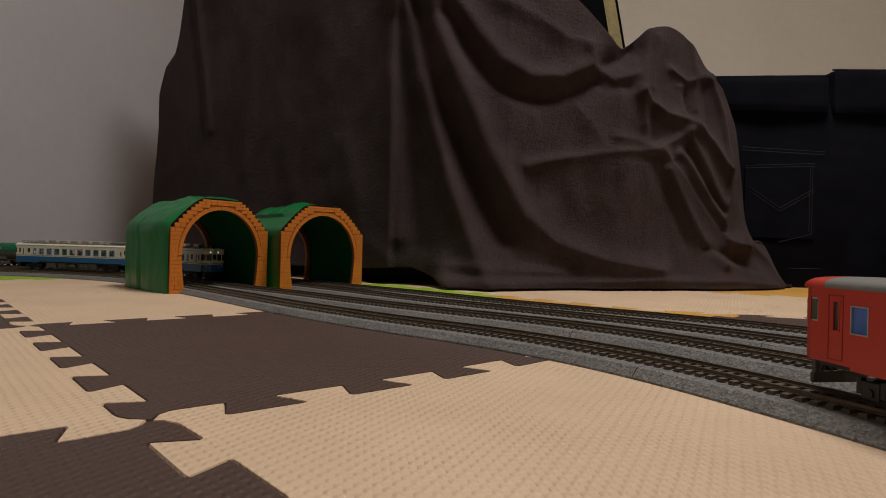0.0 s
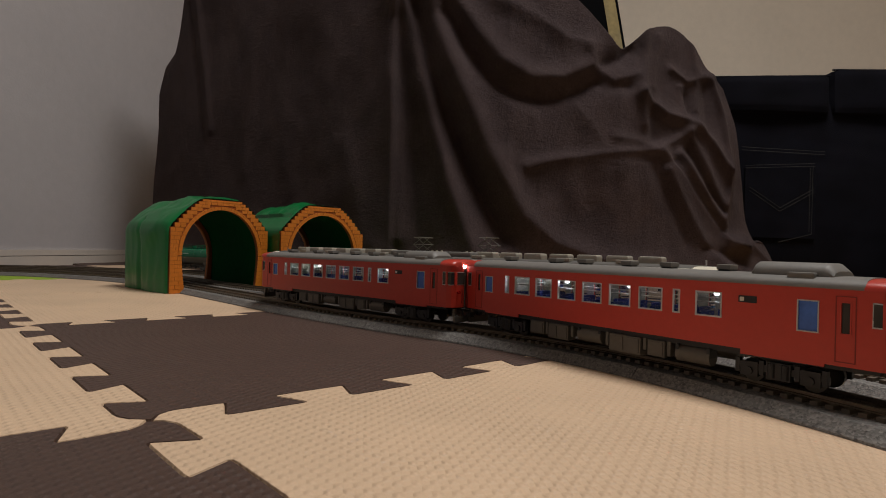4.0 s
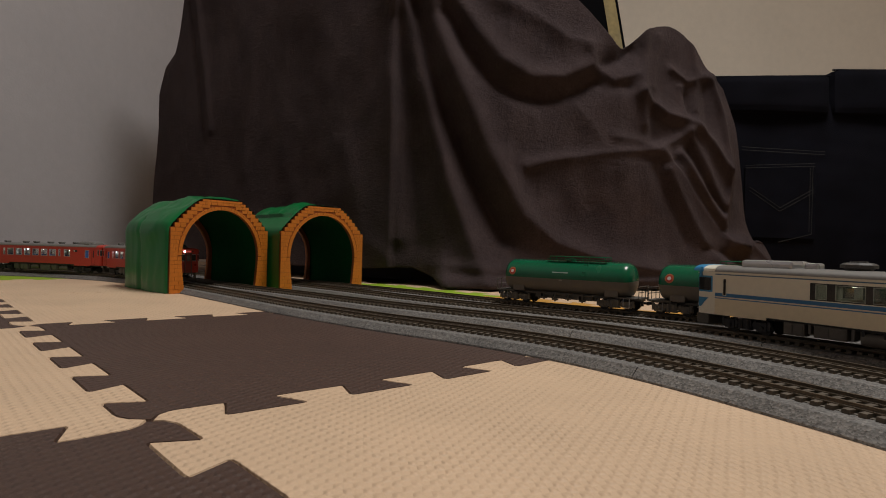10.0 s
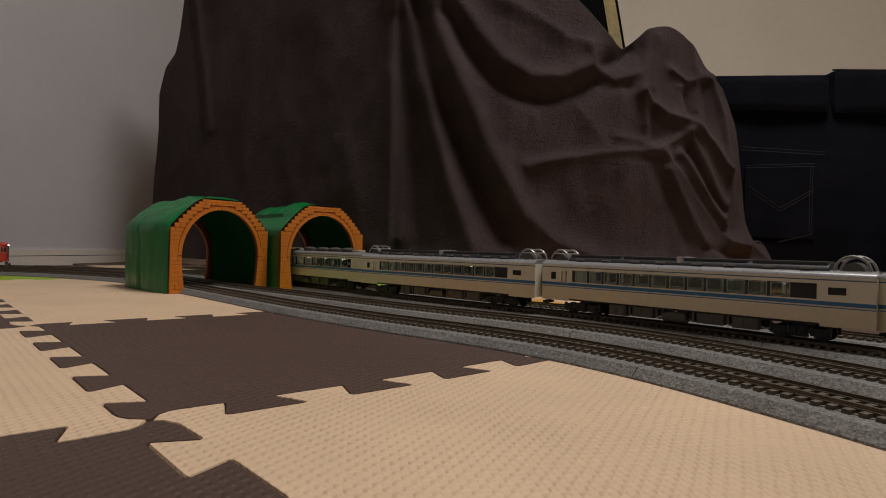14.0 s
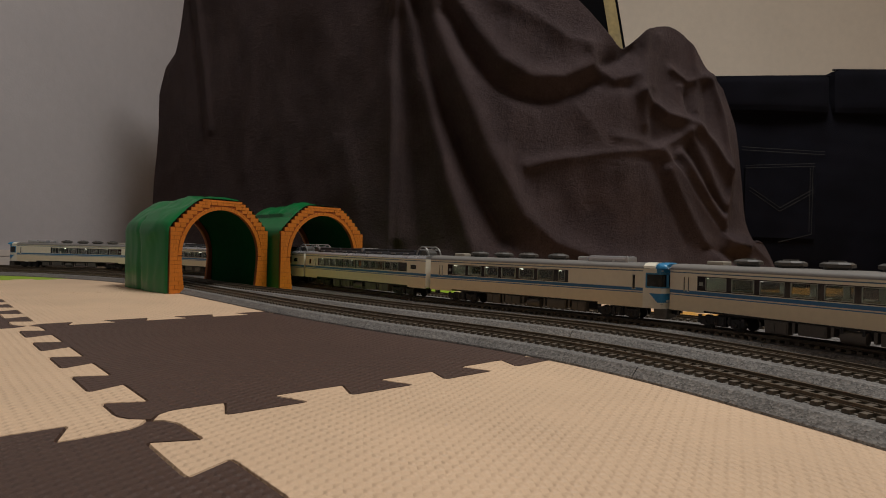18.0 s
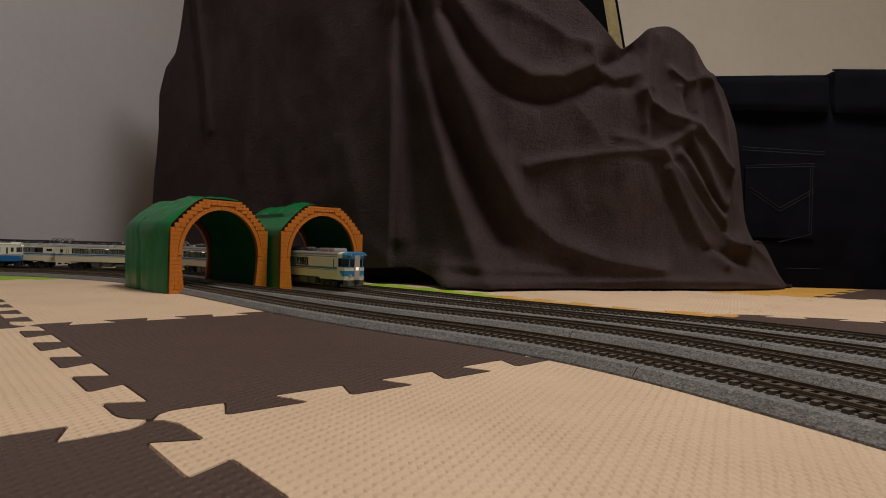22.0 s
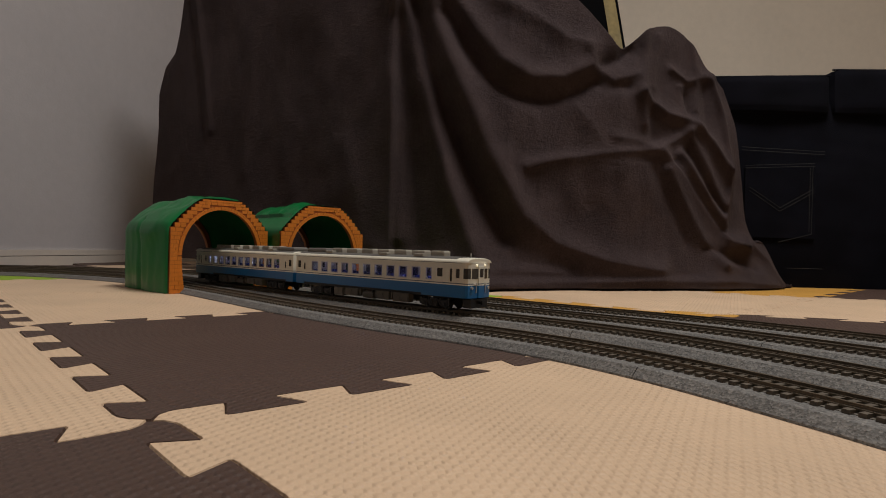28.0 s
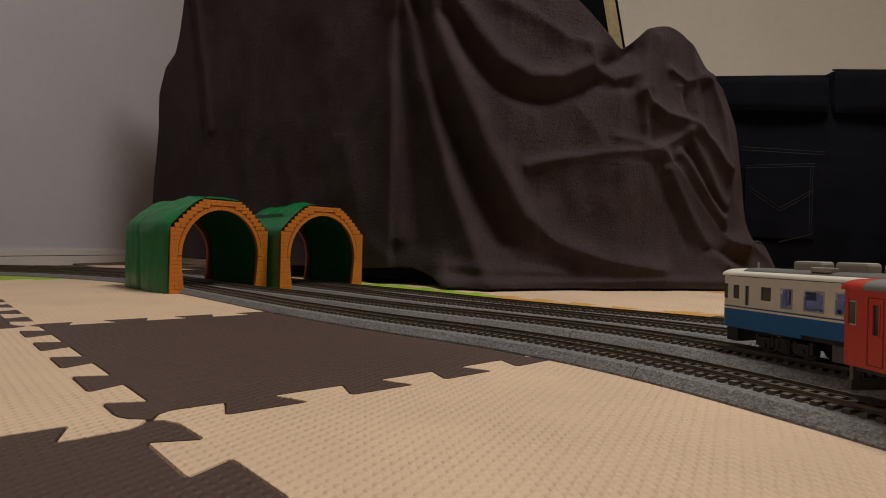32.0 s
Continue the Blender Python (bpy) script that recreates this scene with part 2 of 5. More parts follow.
P_SW, P_NW = WALL_AT - WALL_WAY * 4.2, WALL_AT + WALL_WAY * 1.55
P_NE, P_SE = Vector((3.1, 2.55)), Vector((2.9, -2.8))
wall("wall_west", P_NW, P_SW, M["wall_grey"], label="plain grey embossed wallpaper wall")
wall("wall_north", P_NE, P_NW, M["wall_beige"], label="plain cream wallpaper wall in lamp light")
wall("wall_east", P_SE, P_NE, M["wall_beige"], label="plain cream wallpaper wall")
wall("wall_south", P_SW, P_SE, M["wall_beige"], label="plain cream wallpaper wall")
tagged(part("floor", box(-2.2, 3.4, -3.2, 3.4, -0.06, -0.012), M["wood"]), "brown wooden room floor under the foam mats", "floor", kind="structure")
tagged(part("ceiling", box(-2.2, 3.4, -3.2, 3.4, 2.4, 2.46), M["ceiling"]), "plain white room ceiling", "ceiling", kind="structure")


def baseboard():
    """Board along the west wall: a flat board with a groove under its upper strip."""
    n = Vector((WALL_WAY.y, -WALL_WAY.x))
    a, b = WALL_AT - WALL_WAY * 4.1, WALL_AT + WALL_WAY * 1.5
    ob = thing("baseboard", "white painted baseboard with a groove along the wall", "baseboard", kind="structure")
    for name, z0, z1, d, mat in (("board", -0.012, 0.0225, 0.012, "board"), ("groove", 0.0225, 0.0245, 0.006, "boardline"), ("cap", 0.0245, 0.040, 0.010, "board")):
        part(name, prism([a, a + n * d, b + n * d, b], z0, z1), M[mat], ob)


baseboard()

# ---------------------------------------------------------------- play mat tiles
MAT_AT, MAT_U, MAT_V = Vector((-0.1133, 0.2181)), Vector((0.7264, 0.6200)), Vector((-0.7221, 0.7575))
SIDE, TEETH = 0.30, 5
COLOURS = {(0, 0): "brown", (0, -1): "beige", (-1, 0): "beige", (-1, -1): "brown", (0, 1): "beige", (-1, 1): "brown", (0, 2): "beige",
           (-1, 2): "beige", (0, 3): "green", (-1, 3): "green", (1, 1): "green", (1, 0): "orange", (1, -1): "brown", (2, -1): "beige", (2, 0): "beige",
           (2, 1): "beige", (3, 0): "orange", (3, -1): "brown", (1, 2): "beige", (3, -2): "beige", (2, -2): "brown", (4, 0): "brown", (4, -1): "beige"}


def tooth_line():
    """Offsets along one joint: dovetail tongues of both tiles in turn."""
    p, a = SIDE / TEETH, 0.0088
    one = [(-0.042, 0.86), (-0.03, 0.97), (0.0, 1.0), (0.52, 1.0), (0.55, 0.97), (0.562, 0.86), (0.458, -0.86), (0.47, -0.97), (0.50, -1.0), (1.02, -1.0), (1.05, -0.97), (1.062, -0.86)]
    pts = []
    for k in range(TEETH):
        pts += [((k + x) * p, y * a) for x, y in one]
    pts = [(0.0012, 0.0), (0.09 * p, 0.62 * a), (0.17 * p, 0.92 * a), (0.24 * p, a)] + pts[3:-3]
    return pts + [((TEETH - 0.16) * p, -0.9 * a), ((TEETH - 0.07) * p, -0.55 * a), (SIDE - 0.0012, -0.0012)]


TOOTH = tooth_line()


def mat_place(u, v):
    """The outer tiles lie a little pulled apart and turned against the inner ones; one joint bows."""
    k = max(0.0, (u - 0.3) / 0.3)
    v -= 0.0045 * math.sin(math.pi * min(1.0, max(0.0, u / 0.3))) * math.exp(-(v / 0.1) ** 2)
    u += 0.7 * min(1.0, k) * min(0.25, max(0.0, 0.08 - v))
    return MAT_AT + MAT_U * (u + 0.02 * k + 0.16 * max(0.0, k - 1) ** 1.3) + MAT_V * (v + 0.040 * k)


def mat_tile(i, j, colour):
    """One puzzle tile: near, right, far and left joint, a hair's breadth inside the joint."""
    o = Vector((i * SIDE, j * SIDE))
    near = [Vector((x, y)) for x, y in TOOTH]
    far = [Vector((x, SIDE + y)) for x, y in TOOTH]
    left = [Vector((-y * 0.96, x)) for x, y in TOOTH]
    right = [Vector((SIDE - y * 0.96, x)) for x, y in TOOTH]
    ring = near[:-1] + right[:-1] + far[::-1][:-1] + left[::-1][:-1]
    mid = Vector((SIDE / 2, SIDE / 2))
    seen, out = set(), []
    for q in ring:
        key = (round(q.x, 5), round(q.y, 5))
        if key not in seen:
            seen.add(key)
            out.append(q)
    shrink = 0.00014
    n = len(out)
    done = []
    for k in range(n):
        d = (out[(k + 1) % n] - out[k - 1]).normalized()
        done.append(out[k] + Vector((-d.y, d.x)) * shrink)
    pts = [mat_place(o.x + q.x, o.y + q.y) for q in done]
    bm = bmesh.new()
    lo = [bm.verts.new((q.x, q.y, -0.012)) for q in pts]
    mid_ring = [bm.verts.new((q.x, q.y, -0.0012)) for q in pts]
    top = []
    for k in range(n):
        d = (pts[(k + 1) % n] - pts[k - 1]).normalized()
        q = pts[k] + Vector((-d.y, d.x)) * 0.0005
        top.append(bm.verts.new((q.x, q.y, 0.0)))
    for a, b in ((lo, mid_ring), (mid_ring, top)):
        for k in range(n):
            bm.faces.new((a[k], a[(k + 1) % n], b[(k + 1) % n], b[k]))
    bm.faces.new(top)
    names = {"beige": "beige", "brown": "dark brown", "green": "grass green", "orange": "orange"}
    ob = part("foam_mat_tile", bm, M[colour])
    return tagged(ob, names[colour] + " foam puzzle mat tile with interlocking teeth", "play mat", "puzzle mat tiles on the floor")


for ti in range(-4, 6):
    for tj in range(-4, 6):
        mid = mat_place((ti + 0.5) * SIDE, (tj + 0.5) * SIDE)
        gap = (mid - WALL_AT).x * WALL_WAY.y - (mid - WALL_AT).y * WALL_WAY.x
        if gap < -0.05 or mid.y > 2.5:
            continue
        mat_tile(ti, tj, COLOURS.get((ti, tj), "beige" if (ti + tj) % 2 else "brown"))

# ---------------------------------------------------------------- tracks
RAIL_TOP = 0.0103


class Line:
    """A smooth closed way through a few points."""

    def __init__(self, pts):
        p = [Vector(q) for q in pts]
        n, out = len(p), []
        for i in range(n):
            a, b, c, d = p[i - 1], p[i], p[(i + 1) % n], p[(i + 2) % n]
            ab, bc, cd = (b - a).length ** 0.5, (c - b).length ** 0.5, (d - c).length ** 0.5
            m1 = (c - b) + ((b - a) / ab - (c - a) / (ab + bc)) * bc
            m2 = (c - b) + ((d - c) / cd - (d - b) / (bc + cd)) * bc
            k = max(4, int((c - b).length / 0.004))
            for s in range(k):
                t = s / k
                out.append(b * (2 * t ** 3 - 3 * t ** 2 + 1) + m1 * (t ** 3 - 2 * t ** 2 + t) + c * (-2 * t ** 3 + 3 * t ** 2) + m2 * (t ** 3 - t ** 2))
        q = np.array([(v.x, v.y) for v in out])
        for _ in range(40):
            q = 0.25 * np.roll(q, 1, 0) + 0.5 * q + 0.25 * np.roll(q, -1, 0)
        q = np.vstack([q, q[:1]])
        self.s = np.concatenate([[0], np.cumsum(np.hypot(*np.diff(q, axis=0).T))])
        self.q, self.long = q, self.s[-1]

    def at(self, s):
        s = s % self.long
        return Vector((float(np.interp(s, self.s, self.q[:, 0])), float(np.interp(s, self.s, self.q[:, 1]))))

    def way(self, s):
        return (self.at(s + 0.006) - self.at(s - 0.006)).normalized()

    def side(self, s, d):
        """The point d metres to the left of the way."""
        w = self.way(s)
        return self.at(s) + Vector((-w.y, w.x)) * d


#  each runs from behind the wall corner, past the tunnels, to the eye's right hand and round behind it
WAYS = [
    [(-1.03, 0.95), (-0.98, 1.02), (-0.9, 1.055), (-0.79, 1.056), (-0.7, 1.036), (-0.61, 1), (-0.52, 0.952), (-0.43, 0.875), (-0.3324, 0.7751),
     (-0.2242, 0.6637), (-0.1435, 0.5801), (-0.0361, 0.484), (0.0422, 0.4232), (0.1023, 0.3628), (0.1431, 0.3048), (0.1682, 0.2571), (0.1852, 0.2229), (0.2015, 0.1786),
     (0.215, 0.12), (0.217, 0.04), (0.19, -0.1), (0.05, -0.3), (-0.25, -0.4), (-0.65, -0.3), (-0.95, 0.05), (-1.05, 0.5)],
    [(-1.08, 0.99), (-1, 1.085), (-0.9, 1.117), (-0.78, 1.115), (-0.675, 1.092), (-0.575, 1.052), (-0.4795, 0.9991), (-0.3872, 0.9086), (-0.2951, 0.8153), (-0.1908, 0.729),
     (-0.0892, 0.638), (-0.0057, 0.5691), (0.0612, 0.5199), (0.1168, 0.4741), (0.1592, 0.4287), (0.1911, 0.3831), (0.2142, 0.3419), (0.2323, 0.3081), (0.2517, 0.2566), (0.2674, 0.1882),
     (0.277, 0.1), (0.26, -0.1), (0.1, -0.35), (-0.25, -0.46), (-0.7, -0.36), (-1, 0), (-1.1, 0.5)],
    [(-1.12, 1.03), (-1.06, 1.12), (-0.98, 1.165), (-0.88, 1.175), (-0.8, 1.172), (-0.7, 1.162), (-0.6206, 1.179), (-0.5183, 1.135), (-0.4253, 1.0683), (-0.3298, 0.9798), (-0.2333, 0.8936),
     (-0.1338, 0.7977), (-0.0291, 0.6894), (0.0466, 0.6224), (0.1091, 0.57), (0.1619, 0.5259), (0.2051, 0.4848), (0.2396, 0.4457), (0.2673, 0.4097), (0.2903, 0.3778), (0.3135, 0.3351), (0.334, 0.2767),
     (0.3471, 0.1983), (0.35, 0.1), (0.32, -0.1), (0.15, -0.4), (-0.25, -0.52), (-0.75, -0.42), (-1.06, 0), (-1.15, 0.5)],
    [(-1.15, 1.1), (-1.07, 1.19), (-0.98, 1.222), (-0.88, 1.23), (-0.8, 1.228), (-0.7, 1.217), (-0.6056, 1.2234), (-0.4928, 1.1755), (-0.3797, 1.0979), (-0.287, 1.0127), (-0.1895, 0.9259),
     (-0.1383, 0.8786), (-0.0379, 0.7905), (0.0528, 0.7013), (0.1228, 0.6385), (0.1835, 0.5917), (0.235, 0.552), (0.2783, 0.5137), (0.3127, 0.4771), (0.3417, 0.4423), (0.3707, 0.3986), (0.3969, 0.339),
     (0.4141, 0.2594), (0.418, 0.15), (0.38, -0.1), (0.2, -0.45), (-0.25, -0.58), (-0.8, -0.48), (-1.12, 0), (-1.19, 0.5)],
]
LINES = [Line(w) for w in WAYS]


def sweep(line, s0, s1, profile, step=0.008):
    """A solid with that profile (offset to the left, height) along a stretch of a line."""
    n = max(2, int((s1 - s0) / step))
    rings = []
    for k in range(n + 1):
        s = s0 + (s1 - s0) * k / n
        w = line.way(s)
        p, l = line.at(s), Vector((-w.y, w.x))
        rings.append([(p.x + l.x * d, p.y + l.y * d, z) for d, z in profile])
    return loft(rings)


TIE_MESH = finish(box(-0.0016, 0.0016, -0.0142, 0.0142, 0.0055, 0.0081), "sleeper", M["tie"])
BED = [(-0.028, 0.0002), (-0.0277, 0.0012), (-0.0228, 0.0060), (-0.0222, 0.0062), (0.0222, 0.0062), (0.0228, 0.0060), (0.0277, 0.0012), (0.028, 0.0002)]


def track(k):
    """A model railway line: grey roadbed in lengths, sleepers and two rails."""
    line = LINES[k]
    ob = thing("model_railway_track", "grey ballasted model railway track with nickel rails on foam mats", "railway track", "model railway tracks")
    piece = 0.246
    edges = [0.0]
    while edges[-1] + piece < line.long:
        edges.append(edges[-1] + piece)
    edges.append(line.long)
    for a, b in zip(edges, edges[1:]):
        if b - a > 0.01:
            part("roadbed", sweep(line, a + 0.0003, b - 0.0003, BED), M["ballast"], ob, "speckled grey plastic roadbed")
    part("sleeper_bed", sweep(line, 0.0, line.long - 0.0005, [(-0.0126, 0.0055), (-0.0126, 0.0065), (0.0126, 0.0065), (0.0126, 0.0055)], 0.012), M["tiebed"], ob, "brown stained ballast between the rails")
    for d in (-0.00825, 0.00825):
        prof = [(d - 0.0014, 0.0079), (d - 0.0014, 0.0085), (d - 0.0006, 0.0088), (d - 0.0006, 0.0097), (d - 0.0008, 0.0099), (d - 0.0008, RAIL_TOP), (d + 0.0008, RAIL_TOP),
                (d + 0.0008, 0.0099), (d + 0.0006, 0.0097), (d + 0.0006, 0.0088), (d + 0.0014, 0.0085), (d + 0.0014, 0.0079)]
        part("rail", sweep(line, 0.0, line.long - 0.0005, prof, 0.01), M["rail"], ob, "nickel silver rail")
    return ob


TRACKS = [track(k) for k in range(4)]

# ---------------------------------------------------------------- tunnels
T_LONG, T_WIDE, T_IN, T_SPRING, T_APEX, T_INAPEX = 0.158, 0.1455, 0.0155, 0.0905, 0.1310, 0.1172
T_STEP, T_STEPS = 0.0054, 8


def arch(w0, w1, spring, apex, n):
    """Points over an arch from the foot at w0 to the foot at w1."""
    mid, r = (w0 + w1) / 2, (w1 - w0) / 2
    pts = [(w0, 0.0), (w0, spring * 0.4)]
    for k in range(n + 1):
        a = math.pi * (1 - k / n)
        pts.append((mid + r * math.cos(a), spring + (apex - spring) * math.sin(a)))
    return pts + [(w1, spring * 0.4), (w1, 0.0)]


def shoulder(t):
    """Height of the portal's stepped shoulder, t from its pier (0) to its crown (1)."""
    return T_SPRING + (T_APEX - T_SPRING) * (0.62 * t + 0.38 * math.sin(math.pi / 2 * t))


def hill_outline(n):
    """The hill's cross section in n even steps: upright flanks, rounded shoulders, level top."""
    half = [(-0.0004, 0.0), (-0.0008, 0.045), (-0.0006, T_SPRING - 0.006)]
    half += [(T_STEP * T_STEPS * t, shoulder(t) + 0.0006) for t in (0.06, 0.2, 0.35, 0.5, 0.65, 0.8, 0.92)]
    half += [(T_STEP * T_STEPS + 0.004, T_APEX + 0.0012), (T_WIDE / 2, T_APEX + 0.0022)]
    pts = np.array(half + [(T_WIDE - w, z) for w, z in half[-2::-1]])
    s = np.concatenate([[0], np.cumsum(np.hypot(*np.diff(pts, axis=0).T))])
    at = np.linspace(0, s[-1], n)
    return list(zip(np.interp(at, s, pts[:, 0]).tolist(), np.interp(at, s, pts[:, 1]).tolist()))


def tunnel(foot, swell, turn):
    """A toy tunnel: a green moulded hill over a vault, with an orange brick portal at each end.
    Local x runs across the mouth, y into the hill. swell: how far the two flanks bulge; turn: the mouth's way in degrees."""
    a = Vector((math.cos(radians(turn)), math.sin(radians(turn))))
    m = Matrix(((a.x, -a.y, 0, foot[0]), (a.y, a.x, 0, foot[1]), (0, 0, 1, 0), (0, 0, 0, 1)))
    ob = thing("toy_tunnel", "green plastic toy tunnel with orange brick portals over the tracks", "toy tunnel", "toy tunnels over the tracks", at=m)
    n, deep = 96, 46
    sec = hill_outline(n)
    skin = bmesh.new()
    vo = []
    for k in range(deep + 1):
        t = k / deep
        y = 0.0034 + (T_LONG - 0.0068) * t
        hump = math.sin(math.pi * t) ** 0.45
        ring = []
        for w, z in sec:
            side = 0 if w < T_WIDE / 2 else 1
            out = Vector((w - T_WIDE / 2, 0, (z - 0.07) * (1 if z > 0.07 else 0))).normalized()
            p = Vector((w * 1.0, y, z * 0.28 + foot[0] * 3))
            d = noise.noise(p * 22) * 0.0052 + noise.noise(p * 55 + Vector((3, 1, 2))) * 0.0022
            d -= 0.0042 * math.exp(-((t - 0.56) / 0.035) ** 2) * (z < 0.1) - 0.002 * math.exp(-((t - 0.28) / 0.14) ** 2)
            d += (0.4 - abs(noise.noise(Vector((w * 30, y * 30, z * 14 + foot[1] * 9))))) * 0.0020 + noise.noise(Vector((w * 120, y * 120, z * 70))) * 0.0006 * (1 + 1.5 * (z > 0.1))
            low = 1 - min(1.0, z / 0.09)
            d += 0.007 * math.exp(-((z - 0.098) / 0.02) ** 2) * (w < T_WIDE / 2)
            d = max(d + 0.0012 + 0.003 * low * (1 - t), -0.0006 - 0.004 * t) * hump + 0.0005
            if z < 0.115:
                d = min(d + 0.0035 * hump, 0.012) * swell[side] if swell[side] > 0.3 else d * swell[side]
            ring.append(skin.verts.new((w + out.x * d, y, max(0.0004, z + out.z * d))))
        vo.append(ring)
    for r, q in zip(vo, vo[1:]):
        for i in range(n - 1):
            skin.faces.new((r[i], r[i + 1], q[i + 1], q[i]))
    part("hill", skin, M["rock"], ob, "glossy green moulded rock hill", smooth=True)
    # the vault's colour is the hill green darkened to stand for shade inside
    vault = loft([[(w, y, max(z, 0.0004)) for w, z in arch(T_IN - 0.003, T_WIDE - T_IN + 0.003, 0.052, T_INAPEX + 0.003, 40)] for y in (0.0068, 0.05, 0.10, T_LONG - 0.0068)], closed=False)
    part("vault", vault, M["rockshade"], ob, "matt inside of the hill, its green darkened for shade", smooth=True)
    for back in (0, 1):
        # portal plate with stepped shoulders and the arch cut out of it
        bm = bmesh.new()
        ws = sorted({0.0, T_WIDE, T_IN, T_WIDE - T_IN, *[T_STEP * s for s in range(1, T_STEPS + 1)], *[T_WIDE - T_STEP * s for s in range(1, T_STEPS + 1)],
                     *[T_WIDE / 2 - (T_WIDE / 2 - T_IN) * math.cos(math.pi * k / 40) for k in range(1, 40)]})
        def crown(w):
            """Upper edge of the opening at w."""
            k_ = (w - T_WIDE / 2) / (T_WIDE / 2 - T_IN)
            return 0.0 if abs(k_) > 1 + 1e-6 else 0.052 + (T_INAPEX - 0.052) * math.sqrt(max(0.0, 1 - k_ * k_))
        for w0, w1 in zip(ws, ws[1:]):
            mid = min((w0 + w1) / 2, T_WIDE - (w0 + w1) / 2)
            top = shoulder(min(T_STEPS, int(mid / T_STEP + 1e-6)) / T_STEPS)
            lo = (0.0, 0.0) if mid < T_IN else (crown(w0), crown(w1))
            q = [bm.verts.new((w, y, z)) for y in (0.0008, 0.0068) for w, z in ((w0, lo[0]), (w1, lo[1]), (w1, top), (w0, top))]
            for f in ((0, 1, 2, 3), (7, 6, 5, 4), (0, 4, 5, 1), (1, 5, 6, 2), (2, 6, 7, 3), (3, 7, 4, 0)):
                bm.faces.new([q[i_] for i_ in f])
        for side in (0, 1):
            outline = [(T_IN - 0.0005, 0.0)] + [(T_IN + 0.0042 * (1 - q / 8) ** 1.6, 0.052 * q / 8) for q in range(9)] + [(T_IN - 0.0005, 0.052)]
            for q0, q1 in zip(outline[1:], outline[2:-1]):
                ws_ = [T_IN - 0.0005, q0[0], q1[0], T_IN - 0.0005]
                zs_ = [q0[1], q0[1], q1[1], q1[1]]
                q = [bm.verts.new((w if not side else T_WIDE - w, y, z)) for y in (0.0009, 0.0067) for w, z in zip(ws_, zs_)]
                for f in ((0, 1, 2, 3), (7, 6, 5, 4), (0, 4, 5, 1), (1, 5, 6, 2), (2, 6, 7, 3), (3, 7, 4, 0)):
                    bm.faces.new([q[i_] for i_ in f])
        place = Matrix.Identity(4) if not back else Matrix(((-0.95, 0, 0, T_WIDE * 0.975), (0, -1, 0, T_LONG), (0, 0, 0.955, 0), (0, 0, 0, 1)))
        portal = part("portal", bm, M["mortar"], ob, "orange brick-pattern arch portal", at=place)
        yb0, yb1, g = 0.0, 0.0022, 0.00016
        def brick(w0, w1, z0, z1):
            for lo_, hi_ in ((w0, w1), (T_WIDE - w1, T_WIDE - w0)):
                part("brick", box(lo_ + g, hi_ - g, yb0, yb1, z0 + g, z1 - g), M["brick"], portal)
        # coursed piers
        def ring_in(z, grow):
            """Inner edge of the brickwork at a height, grow metres outside the opening."""
            if z <= 0.052:
                return T_IN + 0.0046 * (1 - z / 0.052) ** 1.6 - grow
            k_ = (z - 0.052) / (T_INAPEX - 0.052 + grow)
            r = T_WIDE / 2 - T_IN + grow
            return T_WIDE / 2 if k_ >= 1 else T_WIDE / 2 - r * math.sqrt(1 - k_ * k_)
        h, z, c = 0.0056, 0.0003, 0
        while z + h < T_SPRING + 0.001:
            inner_w = ring_in(z, 0.0) if z + h < 0.052 else ring_in(z, 0.0052)
            cuts = [0.0, inner_w * (0.36 if c % 2 else 0.64), inner_w]
            for w0, w1 in zip(cuts, cuts[1:]):
                brick(w0, w1, z, z + h)
            z += h
            c += 1
        # ring of voussoirs
        nv = 37
        for v in range(nv):
            a0, a1 = math.pi * (1 - v / nv) - 0.0026, math.pi * (1 - (v + 1) / nv) + 0.0026
            mid, r = T_WIDE / 2, T_WIDE / 2 - T_IN
            q = [(mid + (r + rr) * math.cos(a_), 0.052 + (T_INAPEX - 0.052 + rr) * math.sin(a_)) for a_, rr in ((a0, 0.0), (a1, 0.0), (a1, 0.0050), (a0, 0.0050))]
            bm = bmesh.new()
            fr = [bm.verts.new((w, yb0 - 0.0003, zz)) for w, zz in q]
            bk = [bm.verts.new((w, yb1, zz)) for w, zz in q]
            bm.faces.new(fr)
            for i in range(4):
                bm.faces.new((fr[i], fr[(i + 1) % 4], bk[(i + 1) % 4], bk[i]))
            part("brick", bm, M["brick"], portal)
        # stepped shoulder courses
        for s in range(T_STEPS):
            w0, z0, z1 = T_STEP * (s + 1), shoulder(s / T_STEPS), shoulder((s + 1) / T_STEPS)
            w1 = min(ring_in(z0, 0.0052), T_WIDE / 2)
            if w1 - w0 < 0.0025:
                continue
            nb = max(1, round((w1 - w0) / 0.0095))
            for b_ in range(nb):
                brick(w0 + (w1 - w0) * b_ / nb, w0 + (w1 - w0) * (b_ + 1) / nb, z0, z1)
    return ob


tunnel((-0.365, 0.749), (0.7, 0.1), 48.9)
tunnel((-0.242, 0.8354), (0.1, 0.9), 42.3)

# ---------------------------------------------------------------- blanket over furniture


def lerp_table(table, x):
    return np.interp(x, [a for a, _ in table], [b for _, b in table])


